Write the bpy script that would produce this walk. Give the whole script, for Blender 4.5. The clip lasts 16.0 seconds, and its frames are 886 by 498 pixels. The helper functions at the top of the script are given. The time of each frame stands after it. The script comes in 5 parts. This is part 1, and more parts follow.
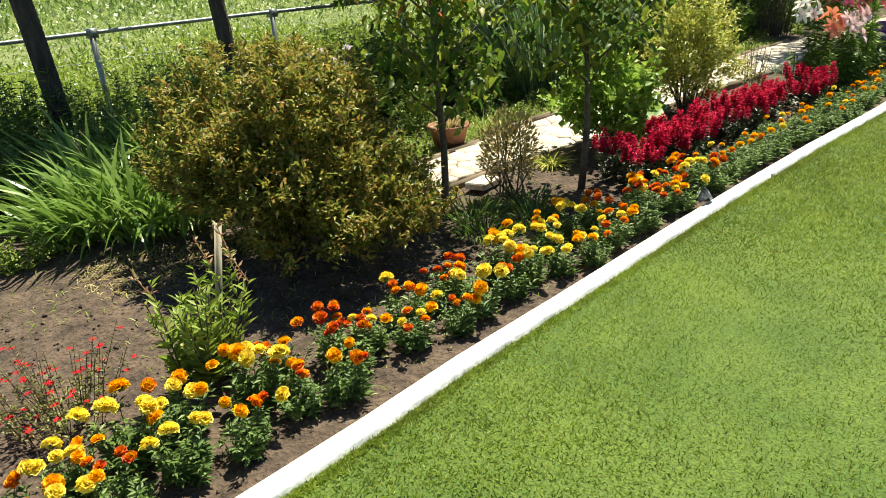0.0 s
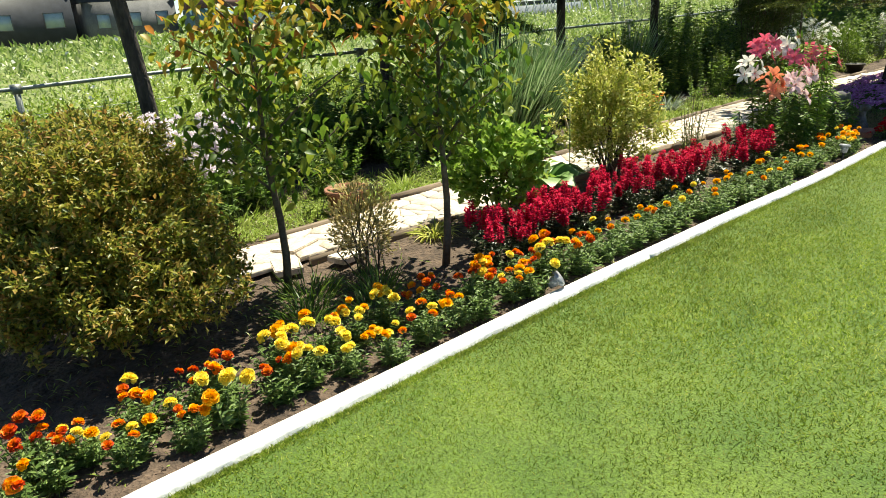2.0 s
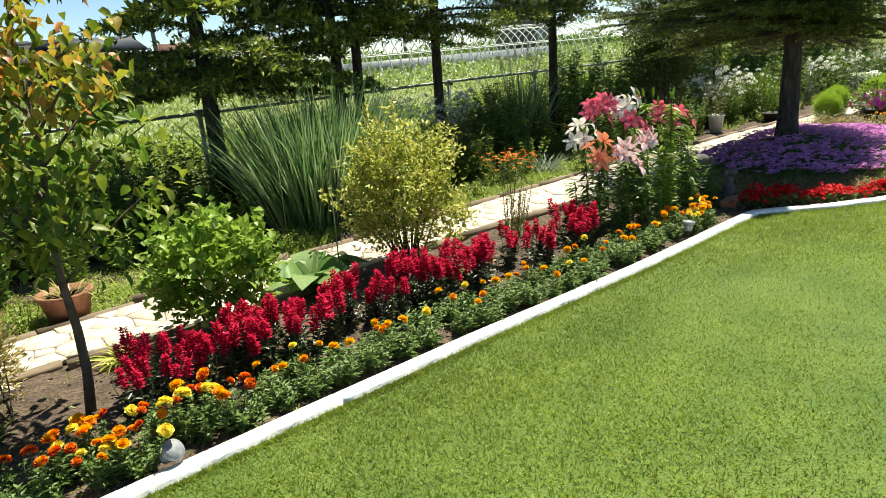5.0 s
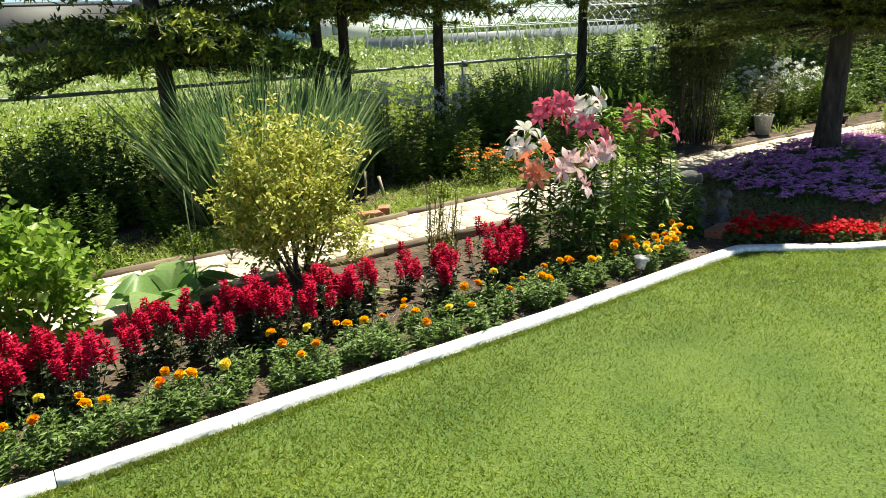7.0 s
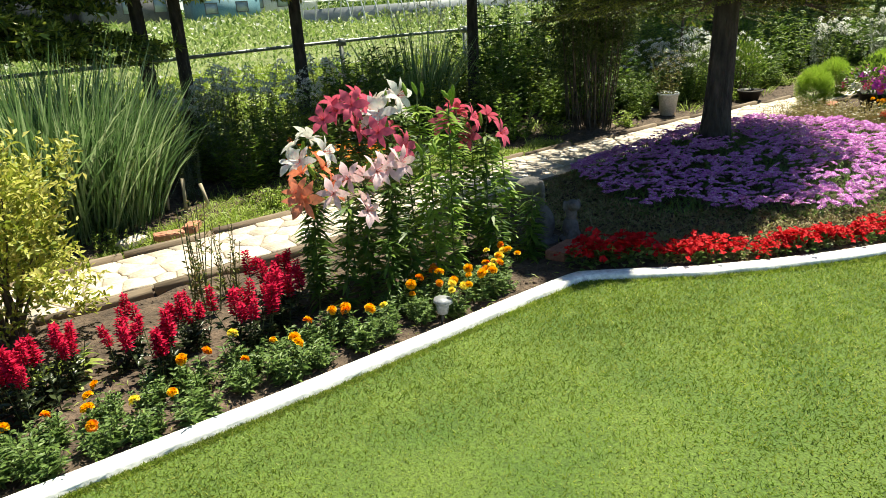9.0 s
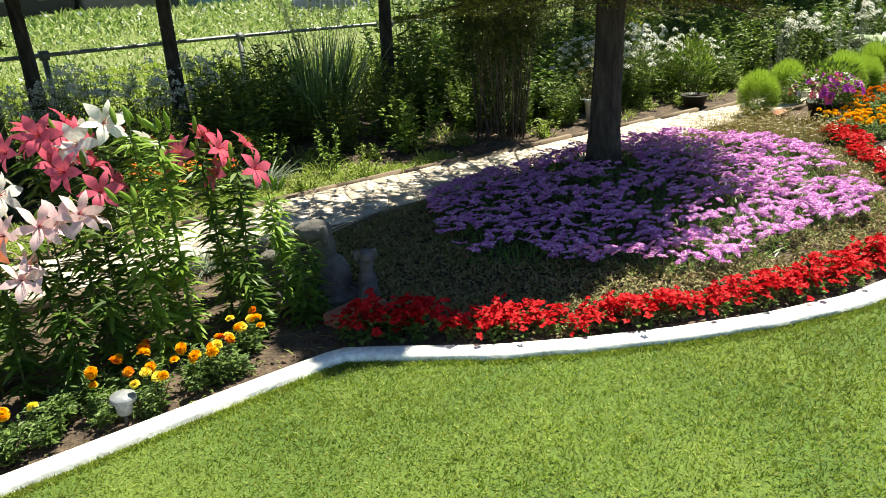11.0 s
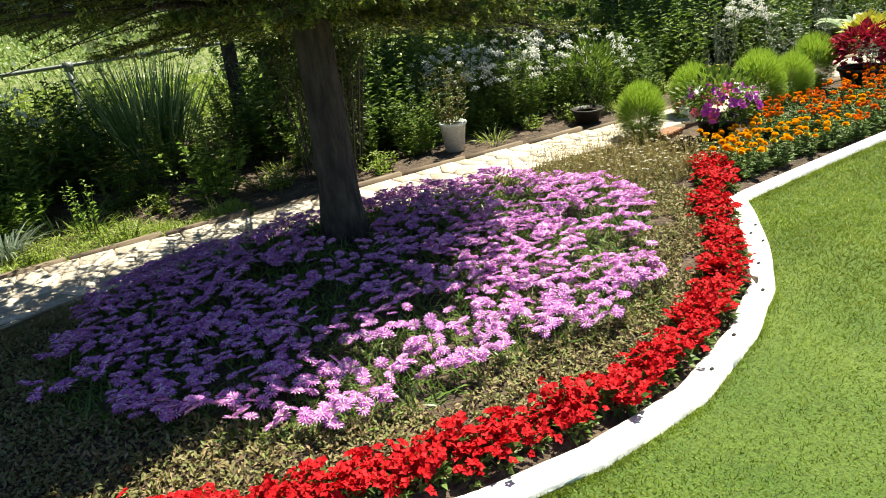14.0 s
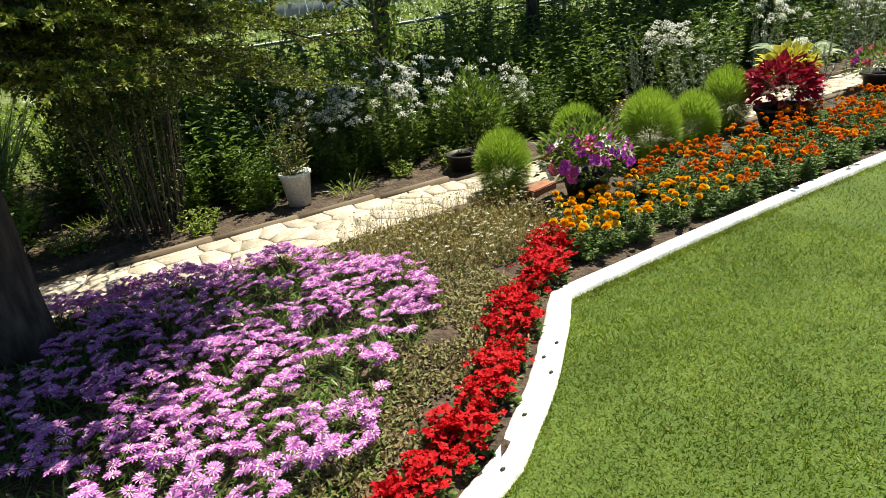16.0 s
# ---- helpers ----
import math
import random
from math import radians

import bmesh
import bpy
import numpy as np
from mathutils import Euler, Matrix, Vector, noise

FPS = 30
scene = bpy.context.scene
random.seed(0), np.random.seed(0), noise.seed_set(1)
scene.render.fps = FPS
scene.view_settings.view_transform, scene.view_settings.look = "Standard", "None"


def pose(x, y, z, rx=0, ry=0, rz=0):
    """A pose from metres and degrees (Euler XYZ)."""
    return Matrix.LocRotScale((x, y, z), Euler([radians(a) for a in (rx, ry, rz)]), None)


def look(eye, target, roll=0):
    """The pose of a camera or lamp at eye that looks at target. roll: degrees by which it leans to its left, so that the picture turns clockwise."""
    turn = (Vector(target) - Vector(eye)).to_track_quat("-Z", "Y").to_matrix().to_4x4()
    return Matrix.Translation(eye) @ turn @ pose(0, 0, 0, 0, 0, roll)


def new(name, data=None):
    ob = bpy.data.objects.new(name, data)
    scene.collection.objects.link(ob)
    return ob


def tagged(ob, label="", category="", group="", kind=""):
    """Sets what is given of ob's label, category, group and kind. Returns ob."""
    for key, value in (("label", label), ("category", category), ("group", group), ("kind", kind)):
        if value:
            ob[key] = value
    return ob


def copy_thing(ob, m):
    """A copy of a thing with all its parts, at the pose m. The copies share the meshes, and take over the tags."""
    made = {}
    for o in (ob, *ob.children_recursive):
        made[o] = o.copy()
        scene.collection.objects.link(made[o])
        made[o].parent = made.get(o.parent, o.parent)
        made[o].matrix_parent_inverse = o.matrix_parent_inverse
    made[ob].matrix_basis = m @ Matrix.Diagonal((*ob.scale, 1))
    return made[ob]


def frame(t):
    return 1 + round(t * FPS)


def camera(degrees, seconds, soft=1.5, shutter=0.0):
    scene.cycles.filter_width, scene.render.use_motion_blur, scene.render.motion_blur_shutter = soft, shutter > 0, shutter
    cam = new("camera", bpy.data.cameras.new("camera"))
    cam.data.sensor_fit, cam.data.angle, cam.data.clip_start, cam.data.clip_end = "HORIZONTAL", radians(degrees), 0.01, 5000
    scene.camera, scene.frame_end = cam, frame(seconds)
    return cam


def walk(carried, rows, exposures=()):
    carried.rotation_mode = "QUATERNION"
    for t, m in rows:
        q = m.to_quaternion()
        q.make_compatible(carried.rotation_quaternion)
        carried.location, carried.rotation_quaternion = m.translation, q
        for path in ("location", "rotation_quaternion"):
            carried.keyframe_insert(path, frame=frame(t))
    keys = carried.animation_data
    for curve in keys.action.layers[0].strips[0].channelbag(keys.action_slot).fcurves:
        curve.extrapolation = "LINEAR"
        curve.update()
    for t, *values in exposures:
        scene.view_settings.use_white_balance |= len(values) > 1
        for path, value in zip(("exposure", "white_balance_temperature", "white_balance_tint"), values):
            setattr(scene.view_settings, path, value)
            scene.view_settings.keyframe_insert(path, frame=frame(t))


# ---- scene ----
cam = camera(65.3, 16.0, 0.5)
PATH = [
    (0, (3.669, 0.816, 1.487), (4.934, 2.16, 0.717), -3.9),
    (0.5, (3.946, 0.717, 1.499), (5.233, 2.053, 0.75), -2.8),
    (1, (4.191, 0.502, 1.527), (5.438, 1.913, 0.855), -2.3),
    (1.5, (4.488, 0.325, 1.513), (5.67, 1.766, 0.786), -5.8),
    (2, (4.815, 0.267, 1.545), (6.021, 1.718, 0.883), -3.9),
    (2.5, (5.153, 0.088, 1.551), (6.369, 1.584, 1.02), -1.6),
    (3, (5.458, 0.026, 1.526), (6.554, 1.594, 0.942), -2.9),
    (3.5, (5.784, 0.058, 1.521), (6.969, 1.564, 0.948), -3.0),
    (4, (6.127, -0.026, 1.53), (7.348, 1.456, 0.97), -3.0),
    (4.5, (6.481, -0.04, 1.523), (7.691, 1.44, 0.934), -3.9),
    (5, (6.822, -0.042, 1.542), (8.069, 1.422, 0.99), -4.8),
    (7.5, (8.698, -0.121, 1.545), (9.707, 1.484, 0.906), -2.4),
    (8, (9.046, -0.074, 1.529), (10.078, 1.491, 0.831), -3.3),
    (8.5, (9.415, -0.013, 1.535), (10.421, 1.57, 0.842), -4.2),
    (9, (9.79, 0.082, 1.541), (10.888, 1.604, 0.85), -3.8),
    (9.5, (10.212, 0.106, 1.536), (11.309, 1.634, 0.859), -1.9),
    (10, (10.602, 0.144, 1.519), (11.697, 1.651, 0.793), -2.6),
    (12.5, (12.538, -0.105, 1.538), (13.555, 1.469, 0.838), -3.6),
    (13, (12.943, -0.084, 1.546), (14.049, 1.411, 0.809), -3.5),
    (13.5, (13.302, -0.097, 1.538), (14.359, 1.446, 0.829), -4.2),
    (14, (13.715, -0.066, 1.526), (14.634, 1.548, 0.784), -6.9),
    (14.5, (14.131, -0.007, 1.526), (15.111, 1.565, 0.772), -7.2),
    (15, (14.56, -0.021, 1.543), (15.432, 1.638, 0.843), -6.0),
    (15.5, (14.954, 0.028, 1.514), (15.853, 1.657, 0.779), -6.8),
    (16, (15.327, 0.119, 1.515), (16.245, 1.742, 0.792), -6.8),
]
walk(cam, [(t, look(eye, target, roll)) for t, eye, target, roll in PATH], [(0, 1.10, 6800, 0), (3.5, 1.26, 6800, 0), (5, 1.15, 6800, 0), (10, 1.15, 6800, 0), (12.5, 1.42, 6800, 0), (14.5, 1.02, 6800, 0), (16, 0.78, 6800, 0)])
# ---- world, sun and light ----
SUN_EL, SUN_AZ = 66.0, 17.0          # degrees above the horizon; degrees from +x towards +y
world = bpy.data.worlds.new("sky")
scene.world = world
world.use_nodes = True
wn = world.node_tree.nodes
sky = wn.new("ShaderNodeTexSky")
sky.sky_type, sky.sun_disc = "NISHITA", False
sky.sun_elevation, sky.sun_rotation = radians(SUN_EL), radians(90 - SUN_AZ)
sky.air_density, sky.dust_density, sky.ozone_density = 0.7, 0.05, 3.0
world.node_tree.links.new(sky.outputs[0], wn["Background"].inputs[0])
wn["Background"].inputs[1].default_value = 0.068
sun_data = bpy.data.lights.new("sun", "SUN")
sun_data.energy, sun_data.angle, sun_data.color = 5.0, radians(0.55), (1.0, 0.93, 0.80)
sun = new("sun", sun_data)
sun.matrix_world = look((cos_az := math.cos(radians(SUN_AZ)) * math.cos(radians(SUN_EL)) * 30,
                         math.sin(radians(SUN_AZ)) * math.cos(radians(SUN_EL)) * 30,
                         math.sin(radians(SUN_EL)) * 30), (0, 0, 0))

# ---- small helpers ----
rng = np.random.default_rng(7)
UP = np.array([0.0, 0.0, 1.0])


def unit(a):
    return a / np.maximum(np.linalg.norm(a, axis=-1, keepdims=True), 1e-9)


def mesh_np(name, v, f, mats):
    """A mesh from vertex rows and triangle rows; f may be a list of (rows, slot)."""
    me = bpy.data.meshes.new(name)
    v = np.asarray(v, np.float32)
    groups = f if isinstance(f, list) else [(f, 0)]
    tris = np.concatenate([np.asarray(g, np.int32).reshape(-1, 3) for g, _ in groups])
    slot = np.concatenate([np.full(len(np.asarray(g).reshape(-1, 3)), s, np.int32) for g, s in groups])
    me.vertices.add(len(v))
    me.vertices.foreach_set("co", v.ravel())
    me.loops.add(tris.size)
    me.loops.foreach_set("vertex_index", tris.ravel())
    me.polygons.add(len(tris))
    me.polygons.foreach_set("loop_start", np.arange(0, tris.size, 3, dtype=np.int32))
    me.polygons.foreach_set("material_index", slot)
    me.update(calc_edges=True)
    for m in mats if isinstance(mats, (list, tuple)) else [mats]:
        me.materials.append(m)
    return me


class Geo:
    """Collects triangles with a material slot each."""

    def __init__(self):
        self.v, self.f, self.n = [], [], 0

    def add(self, vf, slot=0):
        v, f = vf
        self.v.append(np.asarray(v, float).reshape(-1, 3))
        self.f.append((np.asarray(f, np.int64) + self.n, slot))
        self.n += len(self.v[-1])
        return self

    def mesh(self, name, mats):
        return mesh_np(name, np.concatenate(self.v), self.f, mats)


def part(name, me, parent, label="", loc=None):
    ob = new(name, me)
    ob.parent = parent
    if loc is not None:
        ob.location = loc
    return tagged(ob, label) if label else ob


def thing(name, loc, label, category, group="", kind="", rz=0.0, s=1.0):
    ob = new(name)
    ob.empty_display_size = 0.1
    ob.location, ob.rotation_euler, ob.scale = loc, (0, 0, rz), (s, s, s)
    return tagged(ob, label, category, group, kind)


def place(ob, x, y, z=0.0, rz=0.0, s=1.0, tilt=0.0):
    """A copy of a thing at a new spot, turned and scaled."""
    c = copy_thing(ob, pose(x, y, z, tilt, 0, rz))
    c.scale = (s, s, s)
    return c


def rand_dirs(n, zmin=-1.0, zmax=1.0):
    z, a = rng.uniform(zmin, zmax, n), rng.uniform(0, 2 * np.pi, n)
    r = np.sqrt(np.maximum(0, 1 - z * z))
    return np.stack([r * np.cos(a), r * np.sin(a), z], 1)


def kites(p, d, l, w, fold=0.25, widest=0.45):
    """Leaves of two folded halves: base p, way d, length l, width w."""
    n = len(p)
    d = unit(d)
    side = unit(np.cross(d, UP + rng.normal(0, 0.45, (n, 3))))
    nor = np.cross(side, d)
    l, w = np.broadcast_to(l, n)[:, None], np.broadcast_to(w, n)[:, None]
    mid = p + d * l * widest
    v = np.stack([p, mid + side * w / 2 + nor * w * fold, p + d * l - nor * l * 0.12, mid - side * w / 2 + nor * w * fold], 1)
    k = np.arange(n)[:, None] * 4
    return v.reshape(-1, 3), np.concatenate([k + [0, 1, 2], k + [0, 2, 3]])


def leaves(p, d, l, w, fold=0.2):
    """Pointed oval leaves, folded along the midrib and hooked at the tip."""
    n = len(p)
    d = unit(d)
    side = unit(np.cross(d, UP + rng.normal(0, 0.45, (n, 3))))
    nor = np.cross(side, d)
    l, w = np.broadcast_to(l, n)[:, None], np.broadcast_to(w, n)[:, None]
    a, b, tip = p + d * l * 0.28, p + d * l * 0.64 - nor * l * 0.03, p + d * l - nor * l * 0.16
    v = np.stack([p, a + side * w * 0.48 + nor * w * fold, b + side * w * 0.4 + nor * w * fold, tip, b - side * w * 0.4 + nor * w * fold, a - side * w * 0.48 + nor * w * fold, a, b], 1)
    k = np.arange(n)[:, None] * 8
    return v.reshape(-1, 3), np.concatenate([k + q for q in ([0, 1, 6], [1, 2, 7], [1, 7, 6], [2, 3, 7], [0, 6, 5], [6, 7, 4], [6, 4, 5], [7, 3, 4])])


def ribbons(p, d, l, w, droop=0.3, segs=3, belly=0.35, crease=0.0):
    """Long blades that bend over under their weight."""
    n = len(p)
    d = unit(d)
    l, w, droop = (np.broadcast_to(a, n)[:, None] for a in (l, w, droop))
    side = unit(np.cross(d, UP + rng.normal(0, 0.3, (n, 3))))
    rows = []
    for s in np.linspace(0, 1, segs + 1):
        c = p + d * l * s + np.array([0, 0, -1.0]) * droop * l * s * s
        wide = w / 2 * (0.35 + 0.65 * min(1, s / belly)) * (1 if s < belly else max(0.03, 1 - ((s - belly) / (1 - belly)) ** 1.6))
        rows += [c + side * wide + UP * wide * crease, c - side * wide + UP * wide * crease]
    v = np.stack(rows, 1)
    k = np.arange(n)[:, None] * (2 * segs + 2)
    f = []
    for s in range(segs):
        f += [k + [2 * s, 2 * s + 1, 2 * s + 3], k + [2 * s, 2 * s + 3, 2 * s + 2]]
    return v.reshape(-1, 3), np.concatenate(f)


def stems(a, b, r0, r1=None):
    """Thin three-sided stems from a to b."""
    a, b = np.asarray(a, float).reshape(-1, 3), np.asarray(b, float).reshape(-1, 3)
    n = len(a)
    r0 = np.broadcast_to(r0, n)[:, None]
    r1 = r0 * 0.6 if r1 is None else np.broadcast_to(r1, n)[:, None]
    d = unit(b - a)
    s = unit(np.cross(d, np.where(np.abs(d[:, 2:]) > 0.9, [[1.0, 0, 0]], [[0, 0, 1.0]])))
    t = np.cross(d, s)
    v = []
    for q in range(3):
        o = s * math.cos(q * 2.0944) + t * math.sin(q * 2.0944)
        v += [a + o * r0, b + o * r1]
    v = np.stack(v, 1)
    k = np.arange(n)[:, None] * 6
    f = []
    for q in range(3):
        i, j = 2 * q, (2 * q + 2) % 6
        f += [k + [i, j, j + 1], k + [i, j + 1, i + 1]]
    return v.reshape(-1, 3), np.concatenate(f)


def tube(pts, radii, sides=10, cap=True):
    pts, radii = np.asarray(pts, float), np.asarray(radii, float)
    tan = unit(np.gradient(pts, axis=0))
    ref = np.array([1.0, 0, 0]) if abs(tan[0][2]) > 0.7 else UP
    s = unit(np.cross(tan, ref))
    t = np.cross(tan, s)
    a = np.linspace(0, 2 * np.pi, sides, endpoint=False)
    v = pts[:, None] + radii[:, None, None] * (s[:, None] * np.cos(a)[None, :, None] + t[:, None] * np.sin(a)[None, :, None])
    f = []
    for i in range(len(pts) - 1):
        for q in range(sides):
            A, B = i * sides + q, i * sides + (q + 1) % sides
            f += [[A, B, B + sides], [A, B + sides, A + sides]]
    v = v.reshape(-1, 3)
    if cap:
        m = len(v)
        v = np.concatenate([v, pts[:1], pts[-1:]])
        e = (len(pts) - 1) * sides
        for q in range(sides):
            f += [[m, (q + 1) % sides, q], [m + 1, e + q, e + (q + 1) % sides]]
    return v, np.array(f)


def lathe(profile, sides=20):
    """A solid of revolution about z from (radius, height) rows."""
    pr = np.asarray(profile, float)
    a = np.linspace(0, 2 * np.pi, sides, endpoint=False)
    v = np.stack([pr[:, None, 0] * np.cos(a), pr[:, None, 0] * np.sin(a), np.repeat(pr[:, 1:2], sides, 1)], -1).reshape(-1, 3)
    f = []
    for i in range(len(pr) - 1):
        for q in range(sides):
            A, B = i * sides + q, i * sides + (q + 1) % sides
            f += [[A, B, B + sides], [A, B + sides, A + sides]]
    return v, np.array(f)


def box(x0, y0, z0, x1, y1, z1):
    v = [[x, y, z] for z in (z0, z1) for y in (y0, y1) for x in (x0, x1)]
    f = [[0, 2, 1], [1, 2, 3], [4, 5, 6], [5, 7, 6], [0, 1, 4], [1, 5, 4], [2, 6, 3], [3, 6, 7], [0, 4, 2], [2, 4, 6], [1, 3, 5], [3, 7, 5]]
    return np.array(v, float), np.array(f)


def wob(p, freq, seed=0.0):
    """Smooth noise of places, about -1 to 1, without loops."""
    x, y, z = p[..., 0] * freq + seed, p[..., 1] * freq + seed * 1.7, p[..., 2] * freq - seed
    return (np.sin(x * 1.7 + 1.3 * np.sin(y * 1.1)) + np.sin(y * 2.3 + 1.1 * np.sin(z * 1.9 + x)) + np.sin(z * 2.1 + x * 0.7)) / 3


def cloud(n, c, r, shell=0.45, lump=0.22, freq=3.0, zmin=-1.0, seed=0.0):
    """Places in a lumpy rounded body, thicker towards its skin, and the way out of it."""
    d = rand_dirs(n, zmin)
    k = shell + (1 - shell) * np.sqrt(rng.uniform(0, 1, n))
    k = k * (1 + lump * wob(d, freq, seed))
    return np.asarray(c) + d * np.asarray(r) * k[:, None], d


# ---- materials ----
def nodes_of(name):
    m = bpy.data.materials.new(name)
    m.use_nodes = True
    return m, m.node_tree.nodes, m.node_tree.links, m.node_tree.nodes["Principled BSDF"]


def ramp(n, stops):
    r = n.new("ShaderNodeValToRGB")
    e = r.color_ramp.elements
    while len(e) < len(stops):
        e.new(0.5)
    for k, (at, c) in zip(e, stops):
        k.position, k.color = at, (*c, 1)
    return r


def leafy(name, stops, trans=0.35, rough=0.45, per="island", spec=0.4, patchy=False):
    """Thin plant tissue: colour varied from piece to piece, some light shining through."""
    m, n, l, b = nodes_of(name)
    if per == "island":
        src = n.new("ShaderNodeNewGeometry").outputs["Random Per Island"]
    else:
        src = n.new("ShaderNodeObjectInfo").outputs["Random"]
    k = len(stops) - 1
    r = ramp(n, [(i / max(k, 1), c) for i, c in enumerate(stops)])
    l.new(src, r.inputs[0])
    tex = n.new("ShaderNodeTexNoise")
    tex.inputs["Scale"].default_value = 60
    geo = n.new("ShaderNodeNewGeometry")
    l.new(geo.outputs["Position"], tex.inputs["Vector"])
    hsv = n.new("ShaderNodeHueSaturation")
    mr = n.new("ShaderNodeMapRange")
    mr.inputs[3].default_value, mr.inputs[4].default_value = 0.7, 1.3
    l.new(tex.outputs[0], mr.inputs[0])
    val = mr.outputs[0]
    if patchy:
        for sc, lo, hi in ((1.1, 0.78, 1.2), (9.0, 0.84, 1.16)):
            t2, m2, mul = n.new("ShaderNodeTexNoise"), n.new("ShaderNodeMapRange"), n.new("ShaderNodeMath")
            t2.inputs["Scale"].default_value, mul.operation = sc, "MULTIPLY"
            m2.inputs[1].default_value, m2.inputs[2].default_value, m2.inputs[3].default_value, m2.inputs[4].default_value = 0.3, 0.7, lo, hi
            l.new(geo.outputs["Position"], t2.inputs["Vector"])
            l.new(t2.outputs[0], m2.inputs[0])
            l.new(val, mul.inputs[0])
            l.new(m2.outputs[0], mul.inputs[1])
            val = mul.outputs[0]
    l.new(val, hsv.inputs["Value"])
    l.new(r.outputs[0], hsv.inputs["Color"])
    l.new(hsv.outputs[0], b.inputs["Base Color"])
    b.inputs["Roughness"].default_value = rough
    b.inputs["Specular IOR Level"].default_value = spec
    tr = n.new("ShaderNodeBsdfTranslucent")
    l.new(hsv.outputs[0], tr.inputs[0])
    mix = n.new("ShaderNodeMixShader")
    mix.inputs[0].default_value = trans
    l.new(b.outputs[0], mix.inputs[1])
    l.new(tr.outputs[0], mix.inputs[2])
    l.new(mix.outputs[0], n["Material Output"].inputs[0])
    return m


def solid(name, a, b2, scale=8.0, rough=0.8, bump=0.3, fine=60.0, metal=0.0, per_object=0.0, stretch=(1, 1, 1), relief=0.01, grain=0.25):
    """A hard surface: two tones in blotches, finer grain, relief."""
    m, n, l, b = nodes_of(name)
    co = n.new("ShaderNodeTexCoord")
    mp = n.new("ShaderNodeMapping")
    mp.inputs["Scale"].default_value = stretch
    l.new(co.outputs["Object"], mp.inputs[0])
    t1, t2 = n.new("ShaderNodeTexNoise"), n.new("ShaderNodeTexNoise")
    t1.inputs["Scale"].default_value, t2.inputs["Scale"].default_value = scale, fine
    t1.inputs["Detail"].default_value = 6
    for t in (t1, t2):
        l.new(mp.outputs[0], t.inputs["Vector"])
    r = ramp(n, [(0.3, a), (0.7, b2)])
    l.new(t1.outputs[0], r.inputs[0])
    hsv = n.new("ShaderNodeHueSaturation")
    mr = n.new("ShaderNodeMapRange")
    mr.inputs[1].default_value, mr.inputs[2].default_value = 0.25, 0.75
    mr.inputs[3].default_value, mr.inputs[4].default_value = 1 - grain, 1 + grain
    l.new(t2.outputs[0], mr.inputs[0])
    val = mr.outputs[0]
    if per_object:
        oi = n.new("ShaderNodeObjectInfo")
        m2 = n.new("ShaderNodeMapRange")
        m2.inputs[3].default_value, m2.inputs[4].default_value = 1 - per_object, 1 + per_object
        l.new(oi.outputs["Random"], m2.inputs[0])
        mul = n.new("ShaderNodeMath")
        mul.operation = "MULTIPLY"
        l.new(val, mul.inputs[0])
        l.new(m2.outputs[0], mul.inputs[1])
        val = mul.outputs[0]
    l.new(val, hsv.inputs["Value"])
    l.new(r.outputs[0], hsv.inputs["Color"])
    l.new(hsv.outputs[0], b.inputs["Base Color"])
    b.inputs["Roughness"].default_value, b.inputs["Metallic"].default_value = rough, metal
    bp = n.new("ShaderNodeBump")
    bp.inputs["Strength"].default_value, bp.inputs["Distance"].default_value = bump, relief
    l.new(t2.outputs[0], bp.inputs["Height"])
    l.new(bp.outputs[0], b.inputs["Normal"])
    return m


M_SOIL = solid("soil", (0.045, 0.03, 0.021), (0.125, 0.085, 0.06), 9, 0.95, 1.0, 40, relief=0.03, grain=0.4)
M_FIELD = solid("field_ground", (0.10, 0.13, 0.03), (0.2, 0.22, 0.08), 0.5, 0.95, 0.6, 20)
M_TURF = solid("turf", (0.05, 0.095, 0.009), (0.095, 0.14, 0.018), 2.2, 0.9, 0.8, 100, grain=0.45)
M_BLADE = leafy("grass_blade", [(0.095, 0.155, 0.012), (0.175, 0.26, 0.022), (0.29, 0.36, 0.05), (0.46, 0.48, 0.14)], 0.5, 0.5, patchy=True)
M_WHITE = solid("white_painted_concrete", (0.72, 0.71, 0.68), (0.84, 0.83, 0.80), 3, 0.7, 0.25, 40)
M_STONE = solid("pale_flagstone", (0.44, 0.36, 0.29), (0.66, 0.58, 0.49), 6, 0.8, 0.4, 50, per_object=0.2)
M_MORTAR = solid("mortar", (0.14, 0.115, 0.08), (0.26, 0.22, 0.16), 10, 0.9, 0.6, 70)
M_WOOD = solid("weathered_wood", (0.13, 0.09, 0.06), (0.27, 0.21, 0.15), 6, 0.85, 0.5, 40, stretch=(0.15, 1, 1))
M_METAL = solid("galvanised_steel", (0.2, 0.22, 0.21), (0.32, 0.34, 0.33), 8, 0.45, 0.1, 60, metal=0.6)
M_BARK = solid("conifer_bark", (0.02, 0.016, 0.014), (0.085, 0.068, 0.056), 16, 0.95, 1.0, 34, stretch=(1, 1, 0.35), relief=0.04)
M_STEM = solid("green_stem", (0.06, 0.09, 0.025), (0.12, 0.15, 0.05), 20, 0.7, 0.2)
M_TWIG = solid("twig_bark", (0.06, 0.045, 0.03), (0.14, 0.11, 0.08), 20, 0.9, 0.4)
M_NEEDLE = leafy("fir_needles", [(0.045, 0.08, 0.014), (0.09, 0.135, 0.022), (0.16, 0.2, 0.033)], 0.25, 0.45)
